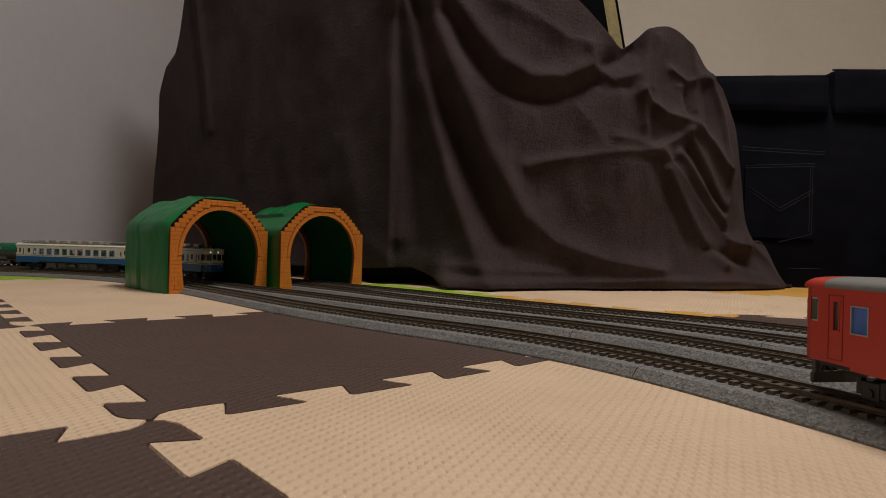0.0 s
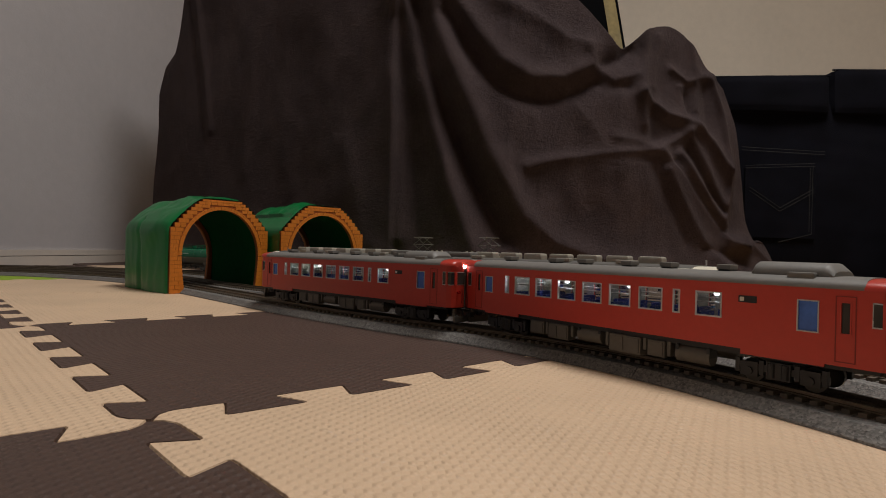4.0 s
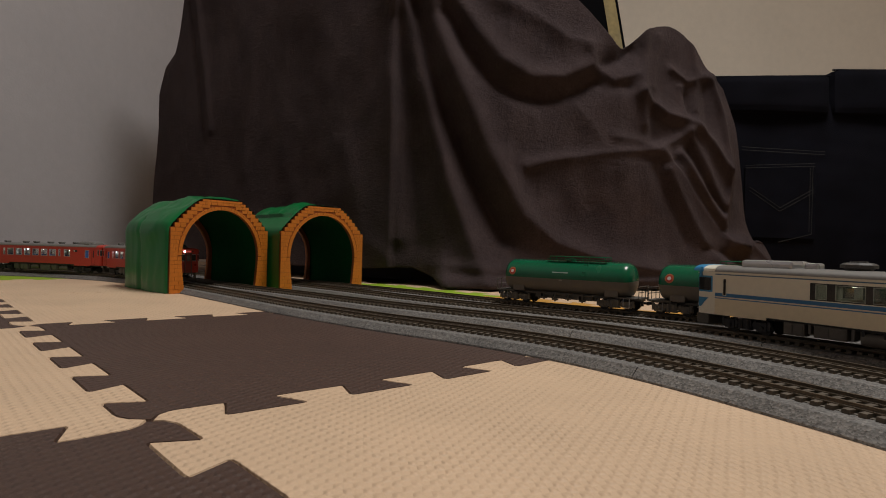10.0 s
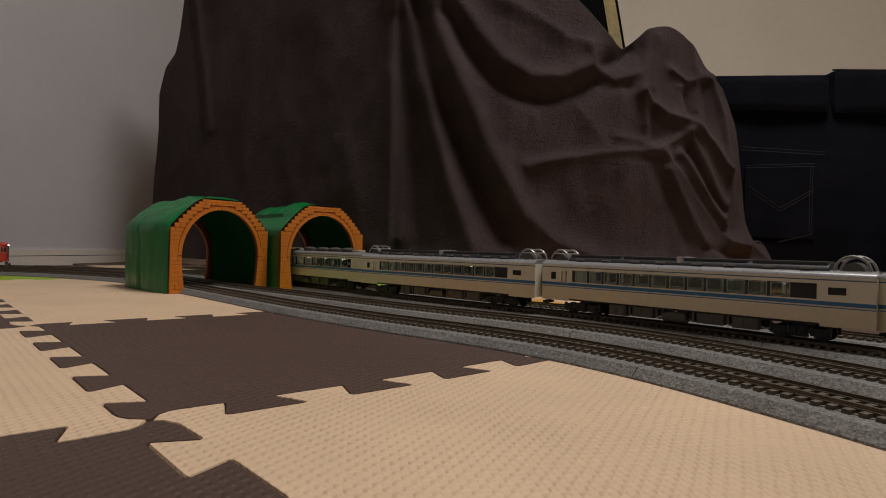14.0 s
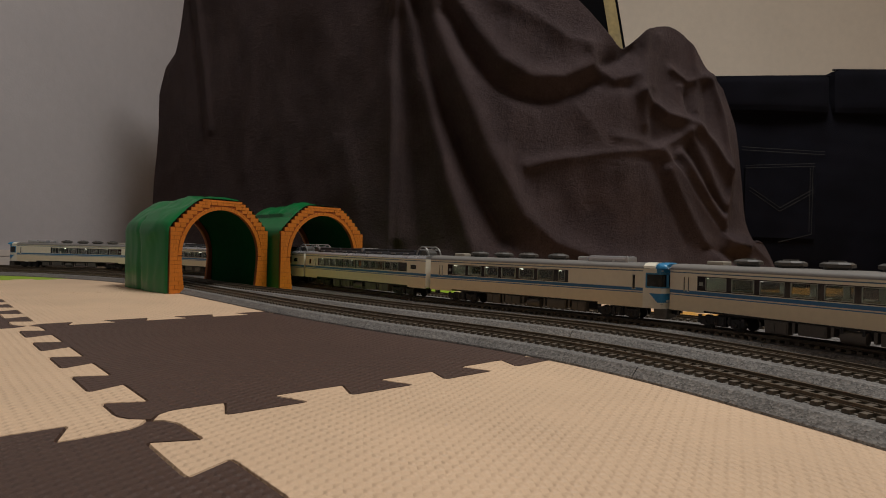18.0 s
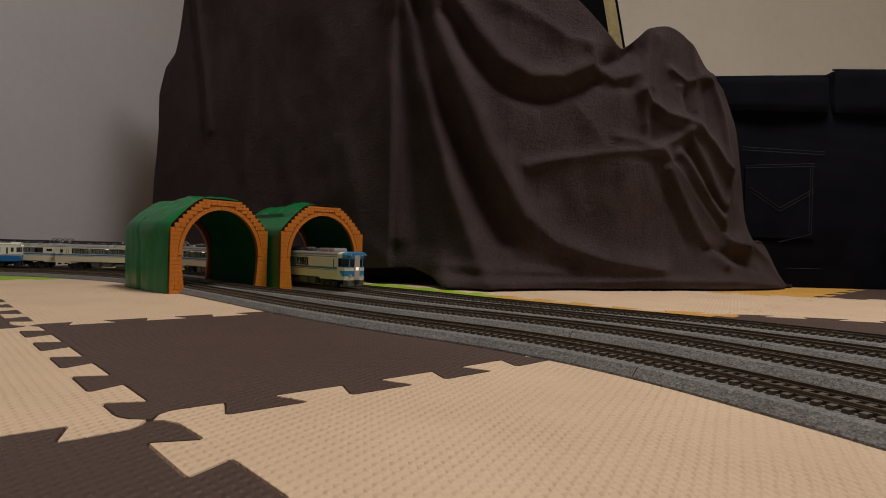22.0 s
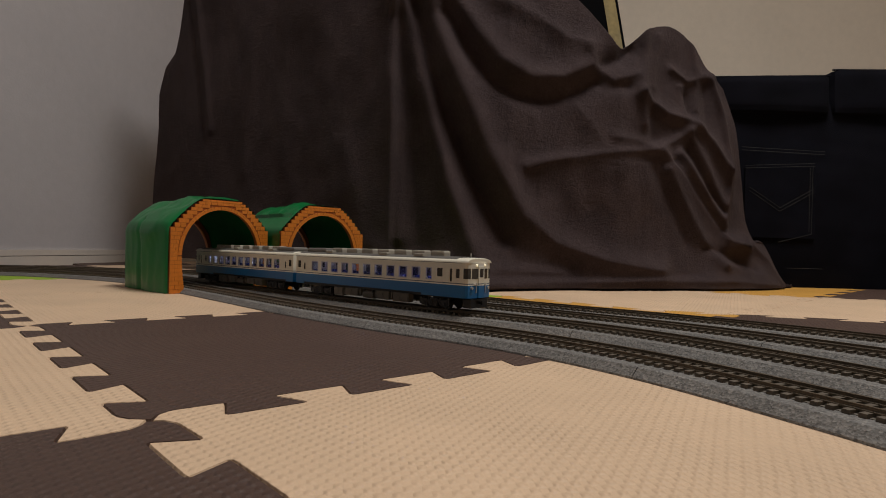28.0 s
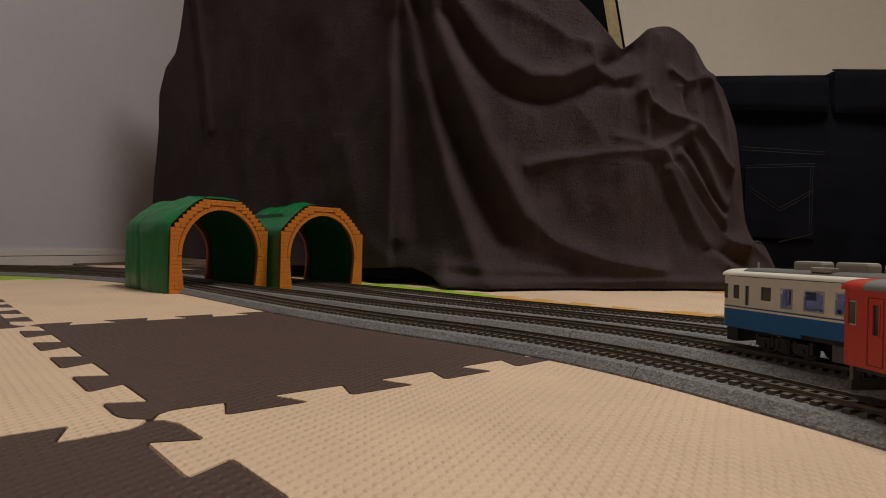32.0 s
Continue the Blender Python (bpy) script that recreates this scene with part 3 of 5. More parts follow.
def blanket():
    """A fleece thrown over a tall chair and a low box beside it: one sheet with hanging folds."""
    nx, nz = 460, 260
    foot = [(-0.86, 1.62), (-0.70, 1.49), (-0.104, 1.055), (-0.092, 1.066), (-0.05, 1.046), (0.0, 1.014), (0.05, 0.992), (0.114, 0.98), (0.324, 1.018), (0.52, 1.10), (0.70, 1.20), (0.80, 1.27)]
    crest = [(-0.86, 0.80), (0.10, 0.82), (0.16, 0.66), (0.207, 0.572), (0.255, 0.528), (0.302, 0.487), (0.322, 0.474), (0.336, 0.474), (0.36, 0.493), (0.385, 0.511), (0.41, 0.516), (0.44, 0.514), (0.475, 0.504),
             (0.515, 0.484), (0.55, 0.457), (0.582, 0.43), (0.615, 0.34), (0.634, 0.22), (0.648, 0.135), (0.664, 0.090), (0.685, 0.097), (0.705, 0.100), (0.728, 0.080), (0.753, 0.042), (0.788, 0.010), (0.80, 0.008)]
    def pt(a, b):
        """A place on the hanging sheet from how far right of and above the room's middle line it is seen, per mille."""
        d = 1.1
        for _ in range(4):
            x, z = d * (a * 0.99969 - b * 0.025) / 1000, 0.0695 + d * (a * 0.025 + b * 0.99969) / 1000
            d = float(lerp_table(foot, x)) + 0.10 * z - 0.02
        return x, z
    folds = [  # way of each fold, height towards the room, width
        ([(-95, 456), (-88, 243), (-82, 21)], 0.014, 0.016),
        ([(-73, 466), (-49, 385), (-34, 314), (-19, 254), (-4, 183), (13, 112), (46, 21), (77, -60)], 0.03, 0.02),
        ([(-29, 466), (6, 355), (31, 294), (57, 243), (82, 183), (107, 132), (147, 62), (208, 11), (299, -21), (400, -39)], 0.032, 0.024),
        ([(21, 456), (67, 390), (107, 342), (158, 314), (218, 312), (269, 334)], 0.02, 0.02),
        ([(97, 456), (178, 419), (228, 383), (269, 373)], 0.01, 0.016),
        ([(267, 365), (281, 332), (311, 306), (349, 316)], 0.01, 0.012),
        ([(370, 405), (366, 334), (360, 279), (366, 228)], 0.018, 0.013),
        ([(392, 385), (380, 294)], 0.008, 0.01),
        ([(360, 282), (405, 245), (461, 225), (487, 193), (517, 142)], 0.024, 0.014),
        ([(416, 326), (444, 304), (493, 316)], 0.012, 0.009),
        ([(432, 294), (436, 248)], 0.01, 0.008),
        ([(465, 296), (461, 254)], 0.01, 0.008),
        ([(451, 385), (461, 324)], 0.01, 0.012),
        ([(489, 304), (507, 243), (519, 163), (521, 112), (511, 46)], 0.016, 0.009),
        ([(154, 151), (218, 166), (319, 176), (385, 179), (420, 196), (459, 219)], 0.011, 0.01),
        ([(314, 203), (360, 195), (385, 181)], 0.008, 0.01),
        ([(400, 175), (435, 134), (477, 74), (517, 17), (552, 5)], 0.022, 0.012),
        ([(432, 171), (467, 117), (505, 58)], 0.018, 0.01),
        ([(410, 142), (442, 80), (477, 16), (511, -29)], 0.014, 0.014),
        ([(445, 213), (483, 142), (509, 82)], 0.012, 0.011),
        ([(521, 3), (567, 7), (594, -21), (617, -65)], 0.016, 0.014),
        ([(228, 284), (279, 213), (294, 188)], 0.005, 0.016),
        ([(509, -29), (552, -37), (582, -49)], 0.012, 0.018),
        ([(-9, -56), (117, -62), (319, -60), (521, -58), (602, -65)], 0.013, 0.012),
        ([(-14, -29), (6, -65)], 0.014, 0.018),
        ([(16, -29), (97, -37), (218, -43)], 0.008, 0.01),
        ([(-438, 445), (-426, 334), (-416, 213)], 0.01, 0.012),
        ([(-267, 445), (-287, 243), (-267, 62)], 0.006, 0.03),
        ([(-176, 193), (-145, 21), (-85, -29)], 0.008, 0.02),
        ([(-337, 324), (-358, 142)], 0.005, 0.02)]
    dips = [
        ([(-85, 405), (-69, 264), (-55, 142), (-44, 11)], 0.016, 0.02),
        ([(-49, 435), (-27, 329), (3, 243), (34, 178), (62, 112), (112, 21)], 0.034, 0.017),
        ([(6, 425), (46, 365), (87, 316), (127, 289), (178, 274), (228, 282), (281, 304)], 0.024, 0.017),
        ([(289, 336), (324, 349), (341, 363)], 0.028, 0.018),
        ([(311, 296), (339, 294)], 0.012, 0.012),
        ([(380, 269), (378, 228), (385, 203)], 0.012, 0.011),
        ([(420, 158), (466, 92), (507, 33)], 0.02, 0.009),
        ([(446, 181), (483, 112), (511, 67)], 0.014, 0.007),
        ([(442, 279), (448, 248)], 0.012, 0.008),
        ([(476, 294), (483, 213)], 0.008, 0.012),
        ([(390, 142), (416, 82), (451, 11)], 0.01, 0.012),
        ([(483, 1), (531, -17), (567, -39)], 0.014, 0.009),
        ([(-4, -44), (218, -52), (471, -47)], 0.004, 0.006),
        ([(-451, 435), (-438, 324), (-430, 213)], 0.008, 0.009),
        ([(218, 142), (299, 112), (370, 142)], 0.006, 0.05)]
    u, v = np.linspace(0, 1, nx), np.linspace(0, 1, nz)
    X = np.repeat(-0.86 + 1.66 * u[None, :], nz, 0)
    top = lerp_table(crest, X)
    top += 0.012 * np.sin(X * 31)
    low = np.where(X < 0.0, np.interp(X, [-0.86, -0.2, -0.06, -0.02, 0.0], [0.03, 0.025, 0.034, 0.02, 0.004]), 0.004)
    Z = low + (top - low) * v[:, None]
    Y = lerp_table(foot, X) + np.interp(X, [-0.1, 0.05], [0.035, 0.10]) * Z
    # the right-hand side bows back, the lower hem spreads to the front
    Y += np.where(X > 0.5, ((X - 0.5) / 0.3).clip(0, 1) ** 2 * 0.05, 0)
    Y -= np.interp(X, [-0.02, 0.0, 0.2, 0.5], [0.0, 0.05, 0.045, 0.03]) * np.exp(-Z / 0.05)
    box_front = 1 / (1 + np.exp(-(0.238 - Z) / 0.010)) * np.exp(-((X - 0.30) / 0.17) ** 4)
    Y -= 0.012 * box_front
    Y += 0.27 * (0.238 - Z).clip(0, 1) * np.exp(-((X - 0.31) / 0.21) ** 4)
    X = X + np.interp(Z, [0.0, 0.25, 0.36, 0.5, 0.58, 0.66, 0.8], [0.014, 0.016, 0.022, 0.020, 0.036, 0.085, 0.18]) * np.exp(-((X + 0.86) / 0.07) ** 2)
    def near(way):
        best = np.full(X.shape, 9.0)
        q = [pt(*w) for w in way]
        for (ax, az), (bx, bz) in zip(q, q[1:]):
            dx, dz = bx - ax, bz - az
            t = (((X - ax) * dx + (Z - az) * dz) / (dx * dx + dz * dz)).clip(0, 1)
            best = np.minimum(best, np.hypot(X - ax - t * dx, Z - az - t * dz))
        return best
    for way, h, w in folds:
        d = near(way)
        Y -= 0.9 * h * np.exp(-(np.hypot(d, 0.0015) / (1.1 * w)) ** np.where(X > 0.17, 1.35, 1.75))
    for way, h, w in dips:
        d = near(way)
        Y += 0.8 * h * np.exp(-(np.hypot(d, 0.002) / (1.15 * w)) ** np.where(X > 0.17, 1.35, 1.7))
    for i in range(nz):
        for j in range(0, nx):
            Y[i, j] += noise.noise(Vector((X[i, j] * 9, Z[i, j] * 5, 0.4))) * 0.012 + noise.noise(Vector((X[i, j] * 34, Z[i, j] * 20, 2.4))) * 0.0025
    # rows that go back over the top
    back = 14
    rows = [np.stack([X[i], Y[i], Z[i]], 1) for i in range(nz)]
    last = rows[-1]
    for b in range(1, back + 1):
        a = math.pi / 2 * min(1, b / 8)
        r = 0.05
        off = np.array([[0, r * math.sin(a) + max(0, b - 8) * 0.06, -r * (1 - math.cos(a)) * 0.6 + 0.012 * math.sin(a)]])
        rows.append(last + off * np.interp(last[:, 0:1], [0.60, 0.66], [1.0, 0.08]))
    P = np.array(rows)
    nr = len(rows)
    faces = [(i * nx + j, i * nx + j + 1, (i + 1) * nx + j + 1, (i + 1) * nx + j) for i in range(nr - 1) for j in range(nx - 1)]
    me = bpy.data.meshes.new("blanket")
    me.from_pydata(P.reshape(-1, 3).tolist(), [], faces)
    me.materials.append(M["fleece"])
    me.polygons.foreach_set("use_smooth", [True] * len(me.polygons))
    ob = new("fleece_blanket", me)
    sol = ob.modifiers.new("cloth_thickness", "SOLIDIFY")
    sol.thickness, sol.offset = 0.006, -1
    return tagged(ob, "dark grey-brown fleece blanket draped in folds over furniture", "blanket")


blanket()


def covered_furniture():
    """The plain tall body and box that carry the blanket, seen only as darkness under its hem."""
    ob = thing("covered_cabinet", "dark wooden cabinet hidden under the fleece blanket", "cabinet")
    part("body", prism([(-0.66, 1.56), (-0.02, 1.20), (0.14, 1.25), (0.14, 1.75), (-0.66, 1.75)], 0.0, 0.76), M["dark"], ob)
    part("plinth", prism([(-0.6, 1.46), (-0.02, 1.19), (-0.02, 1.6), (-0.6, 1.6)], -0.012, 0.0), M["dark"], ob)
    ob = thing("covered_box", "low storage box hidden under the fleece blanket", "box")
    part("body", prism([(0.08, 1.10), (0.42, 1.15), (0.46, 1.5), (0.08, 1.5)], -0.012, 0.22), M["dark"], ob)


covered_furniture()

# ---------------------------------------------------------------- sofa


def sofa():
    ob = thing("denim_sofa", "low navy denim sofa with stitched pocket beside the blanket", "sofa")
    y = 1.31
    part("base", box(0.60, 1.95, y, y + 0.62, -0.012, 0.435, 0.012), M["denim"], ob, smooth=True)
    for x0, x1, top in ((0.60, 0.893, 0.492), (0.899, 1.42, 0.516), (1.426, 1.95, 0.516)):
        bm = box(x0, x1, y - 0.012, y + 0.20, 0.405, top, 0.016)
        bmesh.ops.subdivide_edges(bm, edges=bm.edges, cuts=5, use_grid_fill=True)
        for vert in bm.verts:
            c = vert.co
            t = (c.x - x0) / (x1 - x0)
            sag = noise.noise(Vector((c.x * 9, c.y * 6, c.z * 14))) * 0.006
            c.y -= max(0.0, 0.010 * math.sin(math.pi * min(1, max(0, t)))) * (c.y < y + 0.05) - sag * 0.6
            c.z += (0.010 * (t - 0.5) + sag * 0.5) * (c.z > 0.45)
        seam = bmesh.new()
        for q in range(24):
            a, b = x0 + (x1 - x0) * q / 24, x0 + (x1 - x0) * (q + 1) / 24
            add_rod(seam, (a, y - 0.004, top + 0.010 * (q / 24 - 0.5) - 0.001), (b, y - 0.004, top + 0.010 * ((q + 1) / 24 - 0.5) - 0.001), 0.0022, 6)
        part("piping", seam, M["denim"], ob, "rolled seam along the cushion edge", smooth=True)
        part("back_cushion", bm, M["denim"], ob, smooth=True)
    pk = part("pocket", prism([(0.70, -0.005), (0.865, -0.005), (0.865, 0.001), (0.70, 0.001)], 0.0, 0.16), M["denim"], ob)
    pk.location = (0, y - 0.001, 0.115)
    def stitch(pts, parent):
        for (x0, z0), (x1, z1) in zip(pts, pts[1:]):
            n = max(1, int(math.hypot(x1 - x0, z1 - z0) / 0.006))
            bm = bmesh.new()
            for k in range(n):
                a, b = (k + 0.15) / n, (k + 0.8) / n
                add_rod(bm, (x0 + (x1 - x0) * a, y - 0.0065, z0 + (z1 - z0) * a), (x0 + (x1 - x0) * b, y - 0.0065, z0 + (z1 - z0) * b), 0.0006, 4)
            part("stitching", bm, M["thread"], parent, "pale stitched seam")
    stitch([(0.70, 0.282), (0.862, 0.29)], ob)
    stitch([(0.70, 0.276), (0.862, 0.284)], ob)
    stitch([(0.69, 0.325), (0.885, 0.318)], ob)
    stitch([(0.69, 0.318), (0.885, 0.311)], ob)
    stitch([(0.71, 0.232), (0.782, 0.185), (0.862, 0.232)], ob)
    stitch([(0.71, 0.224), (0.782, 0.177), (0.862, 0.224)], ob)
    stitch([(0.857, 0.285), (0.857, 0.125), (0.78, 0.105)], ob)
    stitch([(0.851, 0.28), (0.851, 0.13)], ob)
    stitch([(0.80, 0.045), (0.885, 0.045)], ob)


sofa()


def picture_frame():
    """A black framed picture on the far wall, its lower corner showing above the blanket."""
    ob = thing("framed_picture", "black framed picture with pale yellow edge behind the blanket", "picture frame", at=pose(0.52, 1.92, 0.70, -6, -9, -8))
    part("frame", box(-0.26, 0.097, 0, 0.018, -0.72, 0.6), M["matteblack"], ob)
    part("mount", box(0.050, 0.088, -0.003, -0.0002, -0.04, 0.58), M["straw"], ob, "pale yellow strip")


picture_frame()

# ---------------------------------------------------------------- rolling stock, at 1:80
#  local x runs along the car, z from the rail's top
HALF = 0.0181
FLOOR_Z, EAVE = 0.0125, 0.0435


def ring_frame(x0, x1, z0, z1, y0, y1, t):
    """A rectangular frame standing in the x-z plane."""
    bm = bmesh.new()
    for a, b, c, d in ((x0, x1, z0, z0 + t), (x0, x1, z1 - t, z1), (x0, x0 + t, z0 + t, z1 - t), (x1 - t, x1, z0 + t, z1 - t)):
        add_box(bm, a, b, y0, y1, c, d)
    return bm


def side_panel(x0, x1, z0, z1, holes, sign, thick=0.0009, skirt=(), out=HALF):
    """A car side with window openings. skirt: (from, to, height) where the lower edge is raised."""
    bm = bmesh.new()
    cuts = sorted({x0, x1, *[h[0] for h in holes], *[h[1] for h in holes], *[s[0] for s in skirt], *[s[1] for s in skirt]})
    y0, y1 = (out - thick, out) if sign > 0 else (-out, -out + thick)
    for a, b in zip(cuts, cuts[1:]):
        if b - a < 1e-6:
            continue
        low = z0
        for s in skirt:
            if a >= s[0] - 1e-7 and b <= s[1] + 1e-7:
                low = s[2]
        z = low
        for h in sorted([h for h in holes if h[0] <= a + 1e-7 and h[1] >= b - 1e-7], key=lambda h: h[2]):
            add_box(bm, a, b, y0, y1, z, h[2])
            z = h[3]
        add_box(bm, a, b, y0, y1, z, z1)
    bmesh.ops.remove_doubles(bm, verts=bm.verts, dist=1e-6)
    return bm


def roof_shell(x0, x1, z0, crown, half=HALF + 0.0002, round_end=0.0):
    """A vaulted roof with turned-down eaves."""
    prof = []
    for k in range(17):
        a = math.pi * k / 16
        prof.append((half * math.copysign(abs(math.cos(a)) ** 0.55, math.cos(a)), z0 + (crown - z0) * math.sin(a) ** 0.8))
    rings = []
    stops = [(x0, 1.0), (x1, 1.0)] if not round_end else [(x0, 0.82), (x0 + round_end * 0.4, 0.96), (x0 + round_end, 1.0), (x1 - round_end, 1.0), (x1 - round_end * 0.4, 0.96), (x1, 0.82)]
    for x, k in stops:
        rings.append([(x, y * (0.9 + 0.1 * k), z0 + (z - z0) * k) for y, z in prof])
    return loft(rings)


MESHES = {}


def shared(key, make, material, smooth=False):
    if key not in MESHES:
        MESHES[key] = finish(make(), key.split(":")[0], material, smooth)
    return MESHES[key]


def bogie(parent, x, mat="dark"):
    """A two-axle truck: side frames, bolster and four wheels."""
    def frame_mesh():
        bm = bmesh.new()
        for y in (-0.0135, 0.0135):
            add_box(bm, -0.0185, 0.0185, y - 0.0010, y + 0.0010, 0.0056, 0.0086)
            for xx in (-0.0125, 0.0125):
                add_box(bm, xx - 0.0038, xx + 0.0038, y - 0.0014, y + 0.0014, 0.0030, 0.0092)
                add_cyl(bm, "y", xx, y + math.copysign(0.0016, y), 0.0052, 0.0017, 0.0012, 10)
                add_box(bm, xx - 0.0062, xx - 0.0042, y - 0.0012, y + 0.0012, 0.0040, 0.0102)
                add_box(bm, xx + 0.0042, xx + 0.0062, y - 0.0012, y + 0.0012, 0.0040, 0.0102)
            add_box(bm, -0.005, 0.005, y - 0.0018, y + 0.0018, 0.0030, 0.0104)
            add_cyl(bm, "z", -0.0028, y + math.copysign(0.0014, y), 0.0068, 0.0016, 0.006, 10)
            add_cyl(bm, "z", 0.0028, y + math.copysign(0.0014, y), 0.0068, 0.0016, 0.006, 10)
        add_box(bm, -0.004, 0.004, -0.0118, 0.0118, 0.006, 0.0112)
        return bm
    b = part("bogie", shared("bogie:" + mat, frame_mesh, M[mat]), None, parent, "dark moulded bogie with four wheels", at=(x, 0, 0))
    for xx in (-0.0125, 0.0125):
        for y in (-0.0088, 0.0088):
            part("wheel", shared("wheel:", lambda: cyl("y", 0, 0, 0.0052, 0.0052, 0.0024, 20), M["wheel"]), None, b, at=(xx, y, 0))
    return b


def coupler(parent, x, way):
    bm = bmesh.new()
    add_box(bm, 0, 0.0042, -0.0011, 0.0011, 0.0072, 0.0094)
    add_box(bm, 0.0030, 0.0050, -0.0020, 0.0020, 0.0066, 0.0100)
    part("coupler", shared("coupler:", lambda: bm, M["dark"]), None, parent, "black knuckle coupler", at=pose(x, 0, 0, 0, 0, 0 if way > 0 else 180))


def seats(parent, x0, x1, mat, pitch=0.0118):
    """Rows of seats, one mesh a side."""
    for y in (-0.0105, 0.0105):
        bm = bmesh.new()
        x = x0
        while x < x1:
            add_box(bm, x, x + 0.0028, y - 0.0058, y + 0.0058, 0.0165, 0.0288)
            add_box(bm, x + 0.0028, x + 0.0082, y - 0.0058, y + 0.0058, 0.0165, 0.0215)
            x += pitch
        part("seat_row", bm, M[mat], parent, "row of seats seen through the windows")


def window(parent, x0, x1, z0, z1, sign, frame_mat, glass, t=0.0006):
    key = "%.4f:%.4f:%s:%s:%d" % (x1 - x0, z1 - z0, frame_mat, glass, sign)
    w, h = (x1 - x0) / 2, (z1 - z0) / 2
    ya, yb = (HALF - 0.0004, HALF + 0.00025) if sign > 0 else (-HALF - 0.00025, -HALF + 0.0004)
    win = part("window", shared("window_frame:" + key, lambda: ring_frame(-w, w, -h, h, ya, yb, t), M[frame_mat]), None, parent, at=((x0 + x1) / 2, 0, (z0 + z1) / 2))
    yp = (HALF - 0.0006) if sign > 0 else -(HALF - 0.0006)
    pane = part("pane", shared("pane:" + key, lambda: box(-w + t * 0.5, w - t * 0.5, yp - 0.0001, yp + 0.0001, -h + t * 0.5, h - t * 0.5), M[glass]), None, win)
    pane.visible_shadow = False


def underfloor(parent, items, mat="under"):
    """Boxes, drums and brackets that hang under a car, on both sides."""
    for k, (x0, x1, y, z0) in enumerate(items):
        for sgn in (-1, 1):
            ya, yb = sorted((sgn * (y - 0.0035), sgn * (y + 0.0035)))
            if k % 3 == 2:
                tank = part("air_tank", cyl("x", (x0 + x1) / 2, sgn * y, z0 + 0.0042, 0.0040, (x1 - x0) * 0.8, 16), M[mat], parent, "grey underfloor air tank", smooth=True)
                for xx in (x0 + 0.003, x1 - 0.003):
                    part("strap", box(xx - 0.0008, xx + 0.0008, ya, yb, z0 + 0.004, 0.0122), M["dark"], tank)
                continue
            body = part("equipment_box", box(x0, x1, ya, yb, z0, 0.0122, 0.0005), M[mat], parent, "grey underfloor equipment box")
            face = sgn * (y + 0.0035)
            n = 2 if x1 - x0 > 0.013 else 1
            for q in range(n):
                a, b = x0 + (x1 - x0) * q / n + 0.001, x0 + (x1 - x0) * (q + 1) / n - 0.001
                part("lid", box(a, b, *sorted((face, face + sgn * 0.0004)), z0 + 0.001, 0.0112), M[mat], body)
        if k + 1 < len(items):
            x = (x1 + items[k + 1][0]) / 2
            for sgn in (-1, 1):
                part("bracket", box(x - 0.0009, x + 0.0009, *sorted((sgn * 0.0100, sgn * 0.0165)), 0.0052 + 0.001 * (k % 2), 0.0122), M[mat], parent)
    part("underframe", box(-0.124, 0.124, -0.0155, 0.0155, 0.0118, 0.0148), M["dark"], parent)


def cabin(parent, half_long, lining, lamp, n, lit_z=0.0412):
    """Floor, and a row of small lamps under the ceiling."""
    part("cabin_floor", box(-half_long + 0.004, half_long - 0.004, -0.0168, 0.0168, 0.0149, 0.0156), M[lining], parent)
    part("cabin_ceiling", box(-half_long + 0.004, half_long - 0.004, -0.0168, 0.0168, 0.0415, 0.0425), M[lining], parent)
    for k in range(n):
        x = -half_long + (k + 0.5) * 2 * half_long / n
        part("cabin_lamp", shared("cabin_lamp:" + lamp, lambda: box(-0.0012, 0.0012, -0.0022, 0.0022, -0.0010, 0.0006), M[lamp]), None, parent, "small lit cabin lamp", at=(x, 0, 0.0385))


def roof_box(parent, x0, x1, w, z0, z1, mat="boxgrey", bev=0.0012, label="grey roof cooler box"):
    part("roof_unit", box(x0, x1, -w, w, z0, z1, bev), M[mat], parent, label)


def cab_shell(way, x_in, x_out, bulge, z0, z1, mat):
    """The nose of a car: a solid with rounded corners, its face on x_out."""
    L = x_out - x_in
    pts = [(x_in, -HALF), (x_in + L * 0.45, -HALF), (x_in + L * 0.75, -HALF * 0.92), (x_in + L * (1 - bulge), -HALF * 0.68), (x_out, -HALF * 0.3),
           (x_out, HALF * 0.3), (x_in + L * (1 - bulge), HALF * 0.68), (x_in + L * 0.75, HALF * 0.92), (x_in + L * 0.45, HALF), (x_in, HALF)]
    return prism([(x * way, y * way) for x, y in pts], z0, z1)


def cab_band(way, x_in, x_out, bulge, z0, z1, grow, cut):
    """A band round a cab's nose, a hair proud of it; it starts cut metres behind the face."""
    L = x_out - x_in
    half = [(x_out - cut, 1.0), (x_in + L * 0.45, 1.0), (x_in + L * 0.75, 0.92), (x_in + L * (1 - bulge), 0.68), (x_out + grow, 0.3)]
    if x_out - cut > x_in + L * 0.45:
        half.pop(1)
    k = HALF + grow
    pts = [(x, -y * k) for x, y in half] + [(x, y * k) for x, y in reversed(half)]
    return prism([(x * way, y * way) for x, y in pts], z0, z1)


